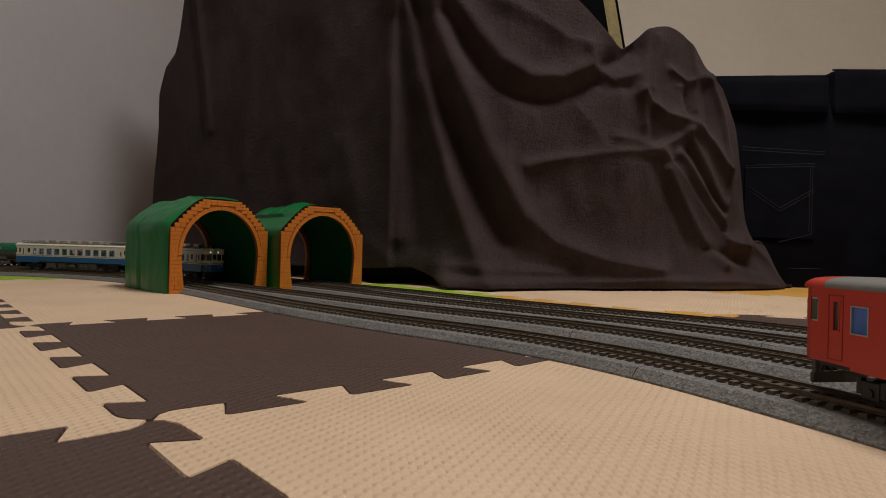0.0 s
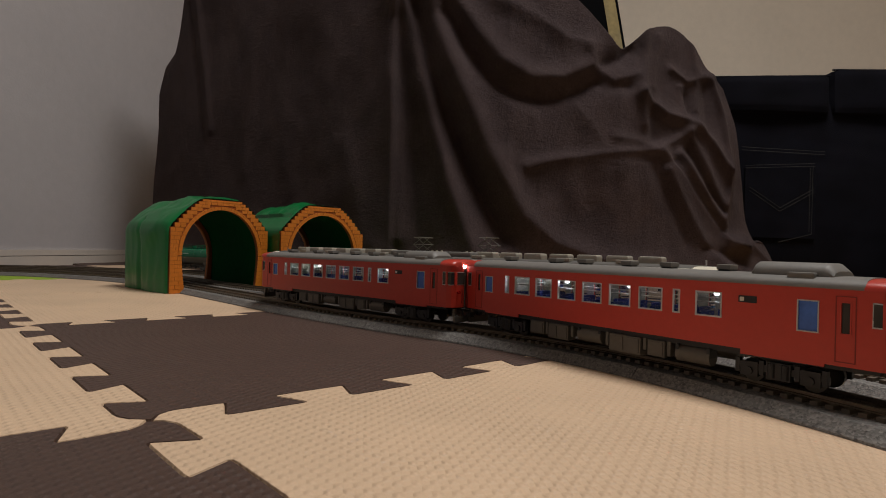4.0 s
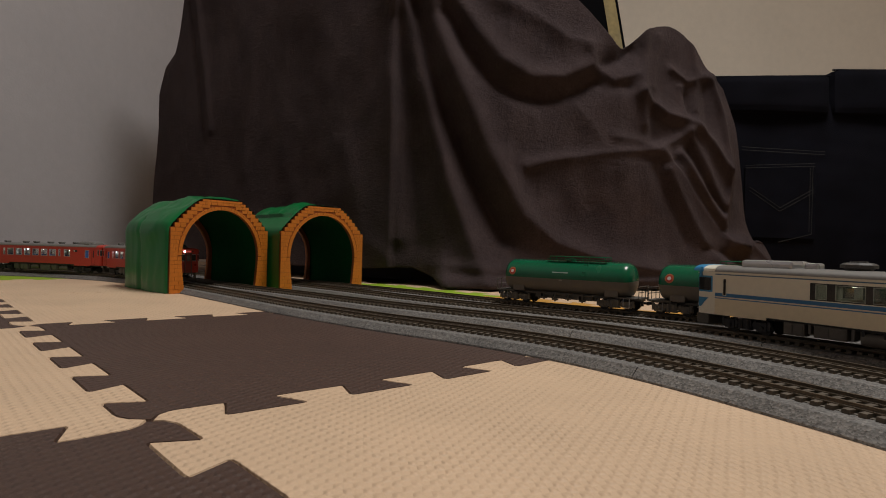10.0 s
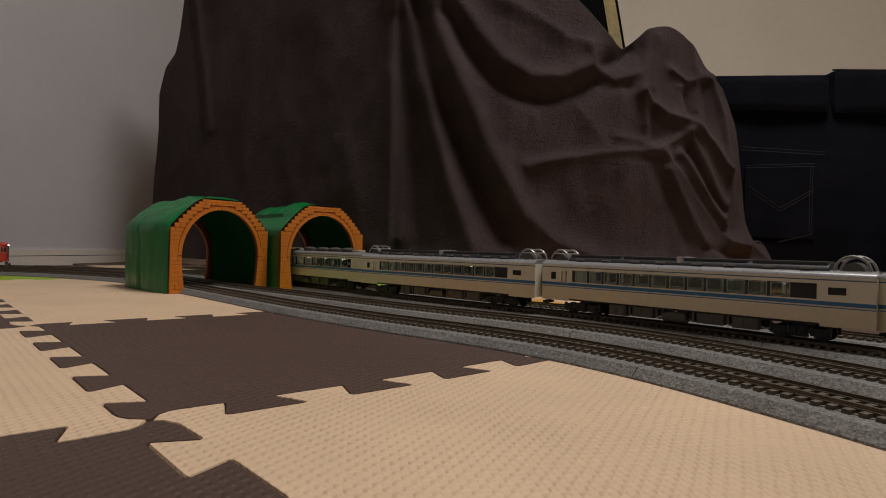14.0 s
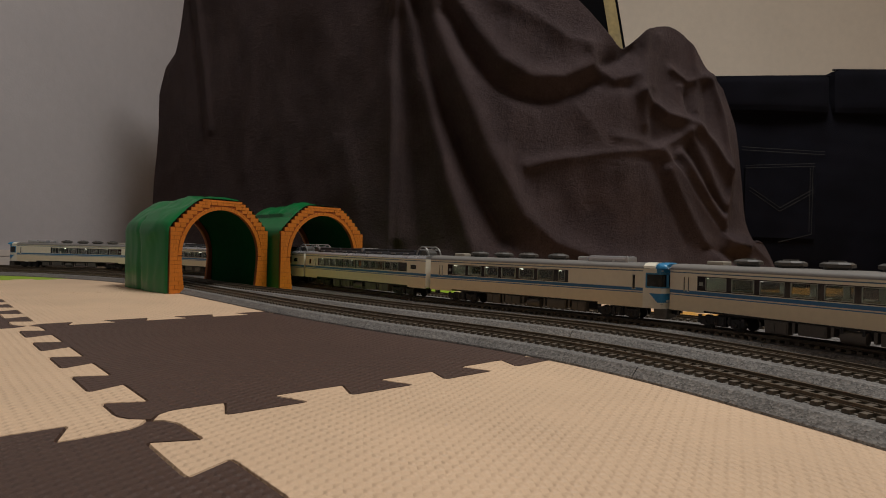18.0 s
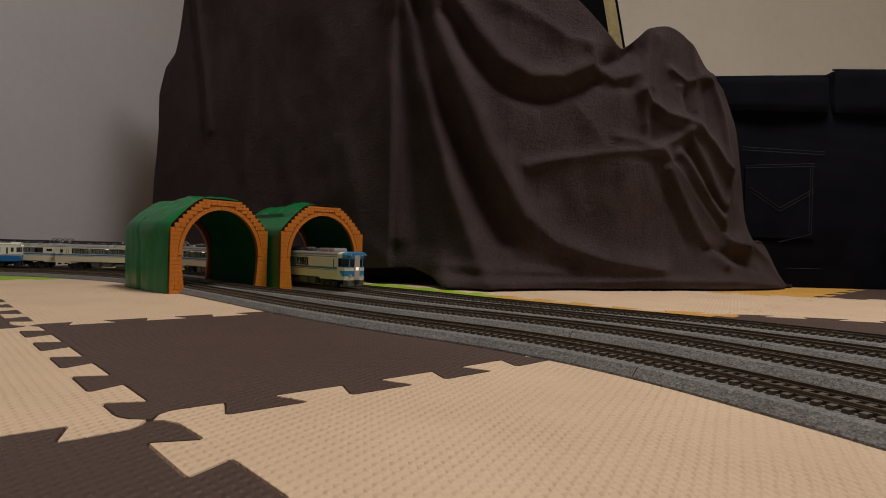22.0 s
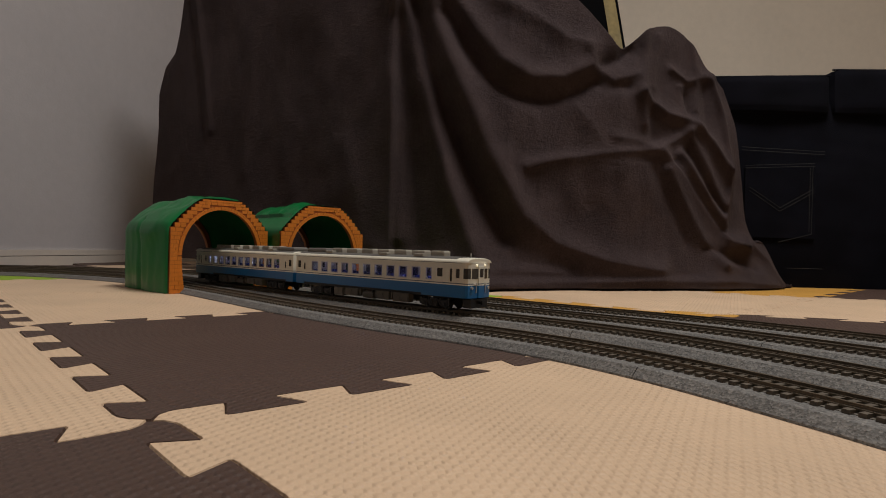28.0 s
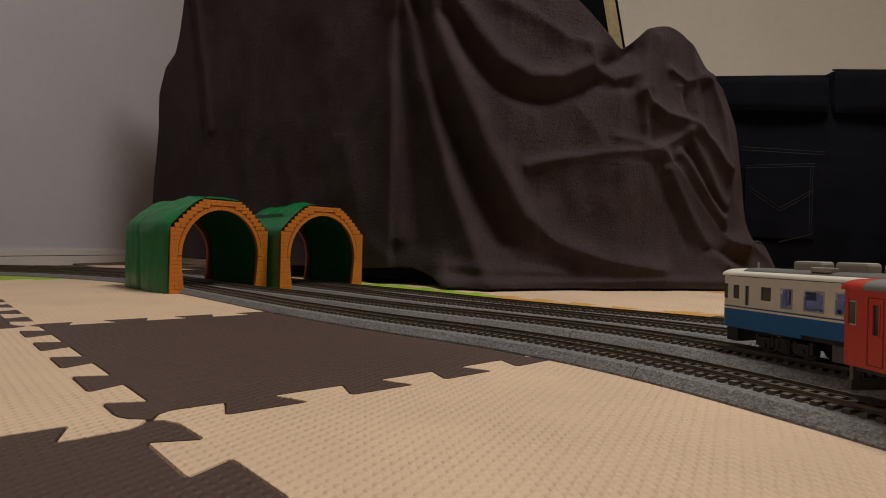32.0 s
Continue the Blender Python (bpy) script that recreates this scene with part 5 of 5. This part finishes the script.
def express_mid_car():
    """A cream express trailer with a dark roof and pipe arches at its ends."""
    ob = thing("express_trailer", "cream model express trailer with blue stripe and dark roof", "model train", "cream express railcars")
    h = 0.1305
    wins = [(-0.0930 + 0.0148 * k, -0.0930 + 0.0148 * k + 0.0124, 0.0292, 0.0386) for k in range(12)]
    band = (-0.0965, 0.0980, 0.0288, 0.0390)
    other = [(-0.1205, -0.1140, 0.0300, 0.0372), (-0.1085, -0.1066, 0.027, 0.0385), (-0.1040, -0.1021, 0.027, 0.0385), (0.1040, 0.1150, 0.0318, 0.0372)]
    for sgn in (-1, 1):
        part("side_panel", side_panel(-h, h, FLOOR_Z - 0.001, EAVE, [band] + other, sgn, skirt=((-0.100, 0.100, FLOOR_Z + 0.001),)), M["express"], ob, "cream car side with a double blue stripe")
        yb = sorted((sgn * (HALF - 0.0008), sgn * (HALF - 0.0001)))
        bm = bmesh.new()
        cuts = sorted({band[0], band[1], *[w[0] for w in wins], *[w[1] for w in wins]})
        for a, b in zip(cuts, cuts[1:]):
            if any(w[0] <= a + 1e-7 and w[1] >= b - 1e-7 for w in wins):
                add_box(bm, a, b, *yb, band[2], wins[0][2])
                add_box(bm, a, b, *yb, wins[0][3], band[3])
            else:
                add_box(bm, a, b, *yb, band[2], band[3])
        bmesh.ops.remove_doubles(bm, verts=bm.verts, dist=1e-6)
        part("window_band", bm, M["darkglass"], ob, "black window band")
        part("cabin_wall", side_panel(-h + 0.003, h - 0.022, 0.0152, 0.0414, wins, sgn, 0.0005, (), HALF - 0.0013), M["inner"], ob, "pale cabin lining")
        for q in wins:
            window(ob, *q, sgn, "framegrey", "tealglass", 0.0004)
        for q in other:
            window(ob, *q, sgn, "cream", "darkglass", 0.0003)
    for way in (-1, 1):
        part("end_panel", box(*sorted((way * h, way * (h - 0.001))), -HALF + 0.0009, HALF - 0.0009, FLOOR_Z, EAVE), M["cream"], ob)
        part("gangway", box(*sorted((way * (h + 0.0026), way * h)), -0.0056, 0.0056, 0.0128, 0.0405), M["dark"], ob, "black gangway bellows")
        for y in (-0.0095, 0.0095):
            bm = bmesh.new()
            q = [(way * (h - 0.0145 - 0.0105 * math.cos(math.pi * k / 12)), y, 0.0462 + 0.0108 * math.sin(math.pi * k / 12)) for k in range(13)]
            for a, b in zip(q, q[1:]):
                add_rod(bm, a, b, 0.0009, 6)
            part("roof_hoop", bm, M["hoop"], ob, "curved dull silver hoop over the roof end")
        bm = bmesh.new()
        for k in (3, 6, 9):
            x_, z_ = way * (h - 0.0145 - 0.0105 * math.cos(math.pi * k / 12)), 0.0462 + 0.0108 * math.sin(math.pi * k / 12)
            add_rod(bm, (x_, -0.0095, z_), (x_, 0.0095, z_), 0.0006, 6)
        part("hoop_bars", bm, M["hoop"], ob)
        part("duct", cyl("y", way * (h - 0.0145), 0, 0.0466, 0.0066, 0.016, 20), M["coolerdark"], ob, "dark rounded duct under the hoop", smooth=True)
        coupler(ob, way * (h - 0.0008), way)
    part("roof", roof_shell(-h, h, EAVE, 0.0478), M["silver"], ob, "silver-grey roof edge", smooth=True)
    part("roof_deck", roof_shell(-h + 0.027, h - 0.027, 0.0455, 0.0522, half=0.0138), M["roofdark"], ob, "black roof radiator deck", smooth=True)
    for x0, x1 in ((-0.1025, -0.052), (-0.049, -0.002), (0.004, 0.052), (0.055, 0.1025)):
        part("roof_unit", box(x0, x1, -0.0112, 0.0112, 0.0500, 0.0534, 0.0012), M["roofdark"], ob, "long black roof radiator grille")
        for x in (x0 + 0.012, x1 - 0.012):
            for y in (-0.0135, 0.0135):
                part("bracket", box(x - 0.004, x + 0.004, y - 0.0011, y + 0.0011, 0.0482, 0.0496), M["hoop"], ob, "small pale roof bracket")
    part("strap", box(-0.001, 0.003, -0.0130, 0.0130, 0.0490, 0.0540, 0.0006), M["silver"], ob, "silver strap across the roof")
    underfloor(ob, [(-0.058, -0.042, 0.0138, 0.0035), (-0.036, -0.018, 0.0135, 0.0045), (-0.012, 0.012, 0.0138, 0.003), (0.018, 0.038, 0.0138, 0.0045), (0.044, 0.062, 0.0135, 0.004)])
    for x in (-0.0875, 0.0875):
        bogie(ob, x)
    cabin(ob, h, "inner", "ledwarm", 7)
    seats(ob, -0.088, 0.085, "tan", 0.0118)
    return ob


def tank_wagon(placard):
    """A bogie tank wagon, green above and grey below."""
    ob = thing("tank_wagon", "green and grey model tank wagon with roof walkway on the track", "model wagon", "green tank wagons")
    r, zc, h = 0.0170, 0.0292, 0.0735
    # shell in two halves, with domed ends
    stops = [(-h, 0.0), (-h + 0.0004, 0.35), (-h + 0.0016, 0.66), (-h + 0.0040, 0.88), (-h + 0.0075, 0.98), (-h + 0.0105, 1.0)]
    stops = stops + [(-x, k) for x, k in reversed(stops)]
    for name, a0, a1, mat, lab in (("tank_top", -0.10, math.pi + 0.10, "tankgreen", "glossy green tank shell"), ("tank_belly", math.pi + 0.10, 2 * math.pi - 0.10, "tankgrey", "grey lower tank shell")):
        rings = []
        for x, k in stops:
            k = max(k, 0.01)
            rings.append([(x, r * k * math.cos(a0 + (a1 - a0) * i / 22), zc + r * k * math.sin(a0 + (a1 - a0) * i / 22)) for i in range(23)])
        part(name, loft(rings, closed=False), M[mat], ob, lab, smooth=True)
    part("underframe", box(-0.0805, 0.0805, -0.0065, 0.0065, 0.0100, 0.0128), M["under"], ob)
    for way in (-1, 1):
        part("end_deck", box(*sorted((way * 0.0815, way * 0.058)), -0.0145, 0.0145, 0.0118, 0.0132), M["under"], ob, "grey end deck")
        for y in (-0.009, 0.009):
            part("saddle", box(*sorted((way * 0.046, way * 0.060)), *sorted((y * 0.75, y * 1.5)), 0.0128, 0.0225, 0.0006), M["tankgrey"], ob)
        bm = bmesh.new()
        for y in (-0.0138, -0.005, 0.005, 0.0138):
            add_rod(bm, (way * 0.0808, y, 0.0132), (way * 0.0808, y, 0.0242), 0.0004, 5)
        for z in (0.0188, 0.0242):
            add_rod(bm, (way * 0.0808, -0.0138, z), (way * 0.0808, 0.0138, z), 0.0004, 5)
        part("end_railing", bm, M["under"], ob, "thin grey end railing")
        bm = bmesh.new()
        for y in (-0.0150, 0.0150):
            add_rod(bm, (way * 0.072, y, 0.0035), (way * 0.072, y, 0.012), 0.0004, 5)
            add_rod(bm, (way * 0.066, y, 0.0035), (way * 0.066, y, 0.012), 0.0004, 5)
            add_rod(bm, (way * 0.066, y, 0.0036), (way * 0.072, y, 0.0036), 0.0004, 5)
        part("step", bm, M["silver"], ob, "pale wire step")
        bogie(ob, way * 0.0575, "under")
        coupler(ob, way * 0.0812, way)
    bm = bmesh.new()
    for y in (-0.0062, 0.0062):
        add_box(bm, -0.021, 0.046, y - 0.0022, y + 0.0018, zc + r + 0.0014, zc + r + 0.0020)
        for x in (-0.018, 0.0, 0.02, 0.044):
            add_rod(bm, (x, y, zc + r - 0.002), (x, y * 1.3, zc + r + 0.0044), 0.0004, 5)
        add_rod(bm, (-0.018, y * 1.3, zc + r + 0.0044), (0.044, y * 1.3, zc + r + 0.0044), 0.0005, 5)
    part("walkway", bm, M["tankgreen"], ob, "green roof walkway with rails")
    part("hatch", cyl("z", 0.003, 0, zc + r + 0.001, 0.0052, 0.0032, 18), M["tankgreen"], ob)
    bm = bmesh.new()
    for x in (0.0225, 0.0268):
        add_rod(bm, (x, -0.0085, zc + r - 0.0005), (x, -r - 0.0012, zc + 0.003), 0.0004, 5)
    for k in range(5):
        t = k / 4
        add_rod(bm, (0.0225, -0.0085 - (r - 0.0073) * t, zc + r - 0.0005 - (r - 0.0035) * t), (0.0268, -0.0085 - (r - 0.0073) * t, zc + r - 0.0005 - (r - 0.0035) * t), 0.0004, 5)
    part("ladder", bm, M["tankgreen"], ob, "thin green ladder")
    bm = bmesh.new()
    add_box(bm, -0.034, 0.034, -0.0052, 0.0052, 0.0065, 0.0102)
    for x in (-0.030, -0.016, 0.0, 0.014, 0.028):
        add_box(bm, x - 0.0035, x + 0.0035, -0.0100, 0.0100, 0.0072, 0.0108)
    for x, drop in ((-0.022, 0.0052), (-0.009, 0.0040), (0.006, 0.0056), (0.022, 0.0044)):
        add_rod(bm, (x, -0.0118, 0.0135), (x, -0.0118, drop), 0.0009, 6)
        add_rod(bm, (x - 0.0035, -0.0118, drop + 0.002), (x + 0.0035, -0.0118, drop + 0.002), 0.0010, 6)
    part("brake_gear", bm, M["under"], ob, "grey underfloor valves and brake gear")
    for y in (-0.0112, 0.0112):
        part("side_pipe", add_rod(bmesh.new(), (-0.046, y, 0.0118), (0.046, y, 0.0118), 0.0007, 6), M["under"], ob)
    for sgn in (-1, 1):
        def on_shell(x0, x1, z0, z1, name, mat, lift, lab=""):
            rows = []
            for i in range(7):
                z = z0 + (z1 - z0) * i / 6
                y = math.sqrt(max(0, (r + lift) ** 2 - (z - zc) ** 2)) * sgn
                rows.append([(x0, y, z), (x1, y, z)])
            part(name, loft(rows, closed=False), M[mat], ob, lab)
        def disc(x, z, rad, name, mat, lift, lab=""):
            bm = bmesh.new()
            vs = []
            for i in range(24):
                a = 2 * math.pi * i / 24
                zz = z + rad * math.sin(a)
                vs.append(bm.verts.new((x + rad * math.cos(a), sgn * math.sqrt((r + lift) ** 2 - (zz - zc) ** 2), zz)))
            bm.faces.new(vs)
            part(name, bm, M[mat], ob, lab)
        disc(-0.0595, 0.0338, 0.0042, "emblem_ring", "orangeprint", 0.0002, "round orange emblem")
        disc(-0.0595, 0.0338, 0.0030, "emblem_field", "redprint", 0.0003)
        disc(-0.0595, 0.0338, 0.0018, "emblem_dot", "white", 0.0004)
        on_shell(-0.0110, 0.0075, 0.0337, 0.0347, "lettering_bar", "fadedprint", 0.0002, "faded white lettering bar")
        on_shell(-0.0030, 0.0010, 0.0262, 0.0267, "lettering_bar", "white", 0.0002)
        if placard:
            on_shell(0.0420, 0.0530, 0.0268, 0.0415, "placard", "white", 0.0003, "white and red placard")
            on_shell(0.0427, 0.0523, 0.0375, 0.0410, "placard_field", "redprint", 0.0005)
            on_shell(0.0427, 0.0523, 0.0318, 0.0360, "placard_field", "redprint", 0.0005)
            disc(0.0610, 0.0372, 0.0042, "round_mark", "cyanprint", 0.0002, "pale cyan round mark")
            disc(0.0610, 0.0372, 0.0024, "round_mark_core", "white", 0.0003)
    return ob


def pantograph(parent, x):
    """A raised diamond pantograph on its base."""
    base = part("pantograph", box(x - 0.011, x + 0.011, -0.0095, 0.0095, 0.0508, 0.0520), M["boxgrey"], parent, "raised diamond pantograph")
    for sgn in (-1, 1):
        for y in (-0.0085, 0.0085):
            part("lower_arm", add_rod(bmesh.new(), (x - sgn * 0.006, y, 0.0520), (x + sgn * 0.0105, y * 0.9, 0.0605), 0.0005, 5), M["under"], base)
            part("upper_arm", add_rod(bmesh.new(), (x + sgn * 0.0105, y * 0.9, 0.0605), (x - sgn * 0.004, y * 0.8, 0.0690), 0.0005, 5), M["under"], base)
        part("cross_bar", add_rod(bmesh.new(), (x + sgn * 0.0105, -0.009, 0.0605), (x + sgn * 0.0105, 0.009, 0.0605), 0.0005, 5), M["under"], base)
        part("contact_strip", add_rod(bmesh.new(), (x + sgn * 0.0045, -0.013, 0.0694), (x + sgn * 0.0045, 0.013, 0.0694), 0.0007, 5), M["under"], base)


def locomotive():
    """A navy, white and grey electric locomotive with two pantographs."""
    ob = thing("electric_locomotive", "navy and white model electric locomotive with two raised pantographs", "model locomotive")
    h = 0.098
    wins = [(-0.0880, -0.0835, 0.0330, 0.0410), (-0.0815, -0.0775, 0.0330, 0.0410), (0.0775, 0.0815, 0.0330, 0.0410), (0.0835, 0.0880, 0.0330, 0.0410)] + [(-0.055 + 0.03 * k, -0.035 + 0.03 * k, 0.0380, 0.0410) for k in range(4)]
    for sgn in (-1, 1):
        part("side_panel", side_panel(-h + 0.006, h - 0.006, 0.0115, EAVE + 0.001, wins, sgn), M["loco"], ob, "navy, white and grey side")
        for q in wins:
            window(ob, *q, sgn, "dark", "darkglass", 0.0004)
        for way in (-1, 1):
            part("cab_door", box(*sorted((way * 0.0690, way * 0.0740)), *sorted((sgn * HALF, sgn * (HALF + 0.0004))), 0.0150, 0.0415), M["straw"], ob, "ochre cab door")
    for way in (-1, 1):
        nose = part("cab", cab_shell(way, h - 0.006, h, 0.1, 0.0115, EAVE + 0.001, "loco"), M["loco"], ob)
        for y in (-0.009, 0.009):
            part("windscreen", box(*sorted((way * (h - 0.002), way * (h + 0.0002))), y - 0.0055, y + 0.0055, 0.0325, 0.0405), M["darkglass"], nose)
            part("headlamp", cyl("x", way * (h + 0.0001), y * 0.4, 0.0428, 0.0013, 0.0014, 12), M["headwarm"], nose, "lit headlamp")
        coupler(ob, way * (h - 0.0005), way)
        pantograph(ob, way * 0.058)
        for k in range(3):
            part("insulator", cyl("z", way * (0.022 + 0.009 * k), 0.0, 0.0512, 0.0016, 0.005, 10), M["boxgrey"], ob)
        part("step_plate", box(*sorted((way * (h - 0.012), way * (h - 0.001))), -0.0140, 0.0140, 0.0045, 0.0115), M["dark"], ob)
    part("roof", roof_shell(-h + 0.002, h - 0.002, EAVE + 0.001, 0.0492), M["navy"], ob, smooth=True)
    roof_box(ob, -0.03, 0.03, 0.0105, 0.048, 0.0515, "boxgrey")
    part("underframe", box(-0.092, 0.092, -0.0148, 0.0148, 0.0098, 0.0118), M["dark"], ob)
    for x in (-0.062, 0.0, 0.062):
        bogie(ob, x, "dark")
    return ob


TALL = (1.028, 1.03, 1.07)


def sized(ob, k=TALL):
    ob.scale = k
    return ob


RED = [sized(red_car(), (1.035, 1.03, 1.07))]
RED.append(copy_thing(RED[0], Matrix.Identity(4)))
BLUE = [sized(blue_car(), (1.024, 1.03, 1.07))]
BLUE.append(copy_thing(BLUE[0], Matrix.Identity(4)))
cab_a, mid_a = sized(express_cab_car()), sized(express_mid_car())
EXPRESS = [cab_a, mid_a] + [copy_thing(mid_a, Matrix.Identity(4)) for _ in range(2)] + [copy_thing(cab_a, Matrix.Identity(4)) for _ in range(2)]
tank_a, tank_b = sized(tank_wagon(False), (1.045, 1.03, 1.07)), sized(tank_wagon(True), (1.045, 1.03, 1.07))
TANKS = [tank_a, copy_thing(tank_a, Matrix.Identity(4)), tank_b, copy_thing(tank_b, Matrix.Identity(4))]
LOCO = sized(locomotive())

# ---------------------------------------------------------------- timetable
#  seconds and the place of a train's reference end along its line, in metres
RED_AT = [(0, 1.557), (1, 1.442), (2, 1.311), (3, 1.180), (3.5, 1.116), (5.5, 0.834), (6, 0.758), (7, 0.615), (8, 0.472), (9, 0.340), (10, 0.210), (11, 0.085), (12, -0.045), (13, -0.187), (14, -0.317), (32, -2.722)]
BLUE_AT = [(0, 0.83), (1, 1.018), (1.8, 1.166), (2.4, 1.276), (5.5, 1.875), (6, 1.971), (6.5, 2.064), (7, 2.157), (24, 5.364), (25, 5.547), (27.5, 5.983), (28.2, 6.119), (29, 6.273), (29.8, 6.425), (30.6, 6.585), (31.3, 6.721), (32, 6.853)]
EXPRESS_AT = [(0, 3.43), (10, 1.662), (11, 1.489), (12, 1.319), (13, 1.142), (14, 0.968), (17, 0.442), (18, 0.275), (19, 0.096), (20, -0.085), (21, -0.264), (22, -0.438), (23, -0.613), (25, -0.93), (32, -2.14)]
TANK_AT = [(0, 0.045), (5.5, 0.80), (8, 1.1775), (10, 1.4787), (32, 4.79)]


def along(table, t):
    return float(np.interp(t, [a for a, _ in table], [b for _, b in table]))


def car_pose(line, s, wheelbase, flip):
    a, b = line.at(s - wheelbase / 2), line.at(s + wheelbase / 2)
    c = (a + b) / 2
    ang = math.degrees(math.atan2(b.y - a.y, b.x - a.x))
    return pose(c.x, c.y, RAIL_TOP, 0, 0, ang + (180 if flip else 0))


def run(car, line, table, offset, wheelbase=0.175, flip=False):
    walk(car, [(k * 0.25, car_pose(line, along(table, k * 0.25) + offset, wheelbase, flip)) for k in range(129)])


def motions():
    for k, car in enumerate(RED):
        run(car, LINES[0], RED_AT, 0.1375 + 0.2745 * k)
    run(BLUE[0], LINES[1], BLUE_AT, -0.1365)
    run(BLUE[1], LINES[1], BLUE_AT, -0.4135, flip=True)
    for k, car in enumerate(EXPRESS):
        run(car, LINES[2], EXPRESS_AT, 0.1367 + 0.2735 * k, flip=(k == 0))
    for k, car in enumerate(TANKS):
        run(car, LINES[3], TANK_AT, 0.0735 + 0.178 * k, 0.12)
    run(LOCO, LINES[3], TANK_AT, 0.0735 + 0.178 * 3 + 0.089 + 0.092, 0.124)

# ---------------------------------------------------------------- sleepers, last
def sleepers():
    for k, ob in enumerate(TRACKS):
        line = LINES[k]
        n = int(line.long / 0.0065)
        near = [i for i in range(n) if line.at(i * 0.0065).y > 0.12 and line.at(i * 0.0065).x > -0.45][-300:]
        rest = [i for i in range(n) if i not in set(near)]
        for i in near:
            s = i * 0.0065
            p, w = line.at(s), line.way(s)
            part("sleeper", TIE_MESH, None, ob, at=pose(p.x, p.y, 0, 0, 0, math.degrees(math.atan2(w.y, w.x))))
        verts, faces = [], []
        for i in rest:
            s = i * 0.0065
            p, w = line.at(s), line.way(s)
            l = Vector((-w.y, w.x))
            b = len(verts)
            for a, d in ((-1, -1), (1, -1), (1, 1), (-1, 1)):
                for z in (0.0055, 0.0081):
                    verts.append((p.x + w.x * a * 0.0016 + l.x * d * 0.0142, p.y + w.y * a * 0.0016 + l.y * d * 0.0142, z))
            faces += [tuple(b + q for q in f) for f in ((1, 3, 5, 7), (0, 1, 7, 6), (0, 2, 3, 1), (2, 4, 5, 3), (4, 6, 7, 5))]
        me = bpy.data.meshes.new("sleepers")
        me.from_pydata(verts, [], faces)
        me.materials.append(M["tie"])
        tagged(part("sleepers", me, None, ob), kind="stuff")


sleepers()


motions()
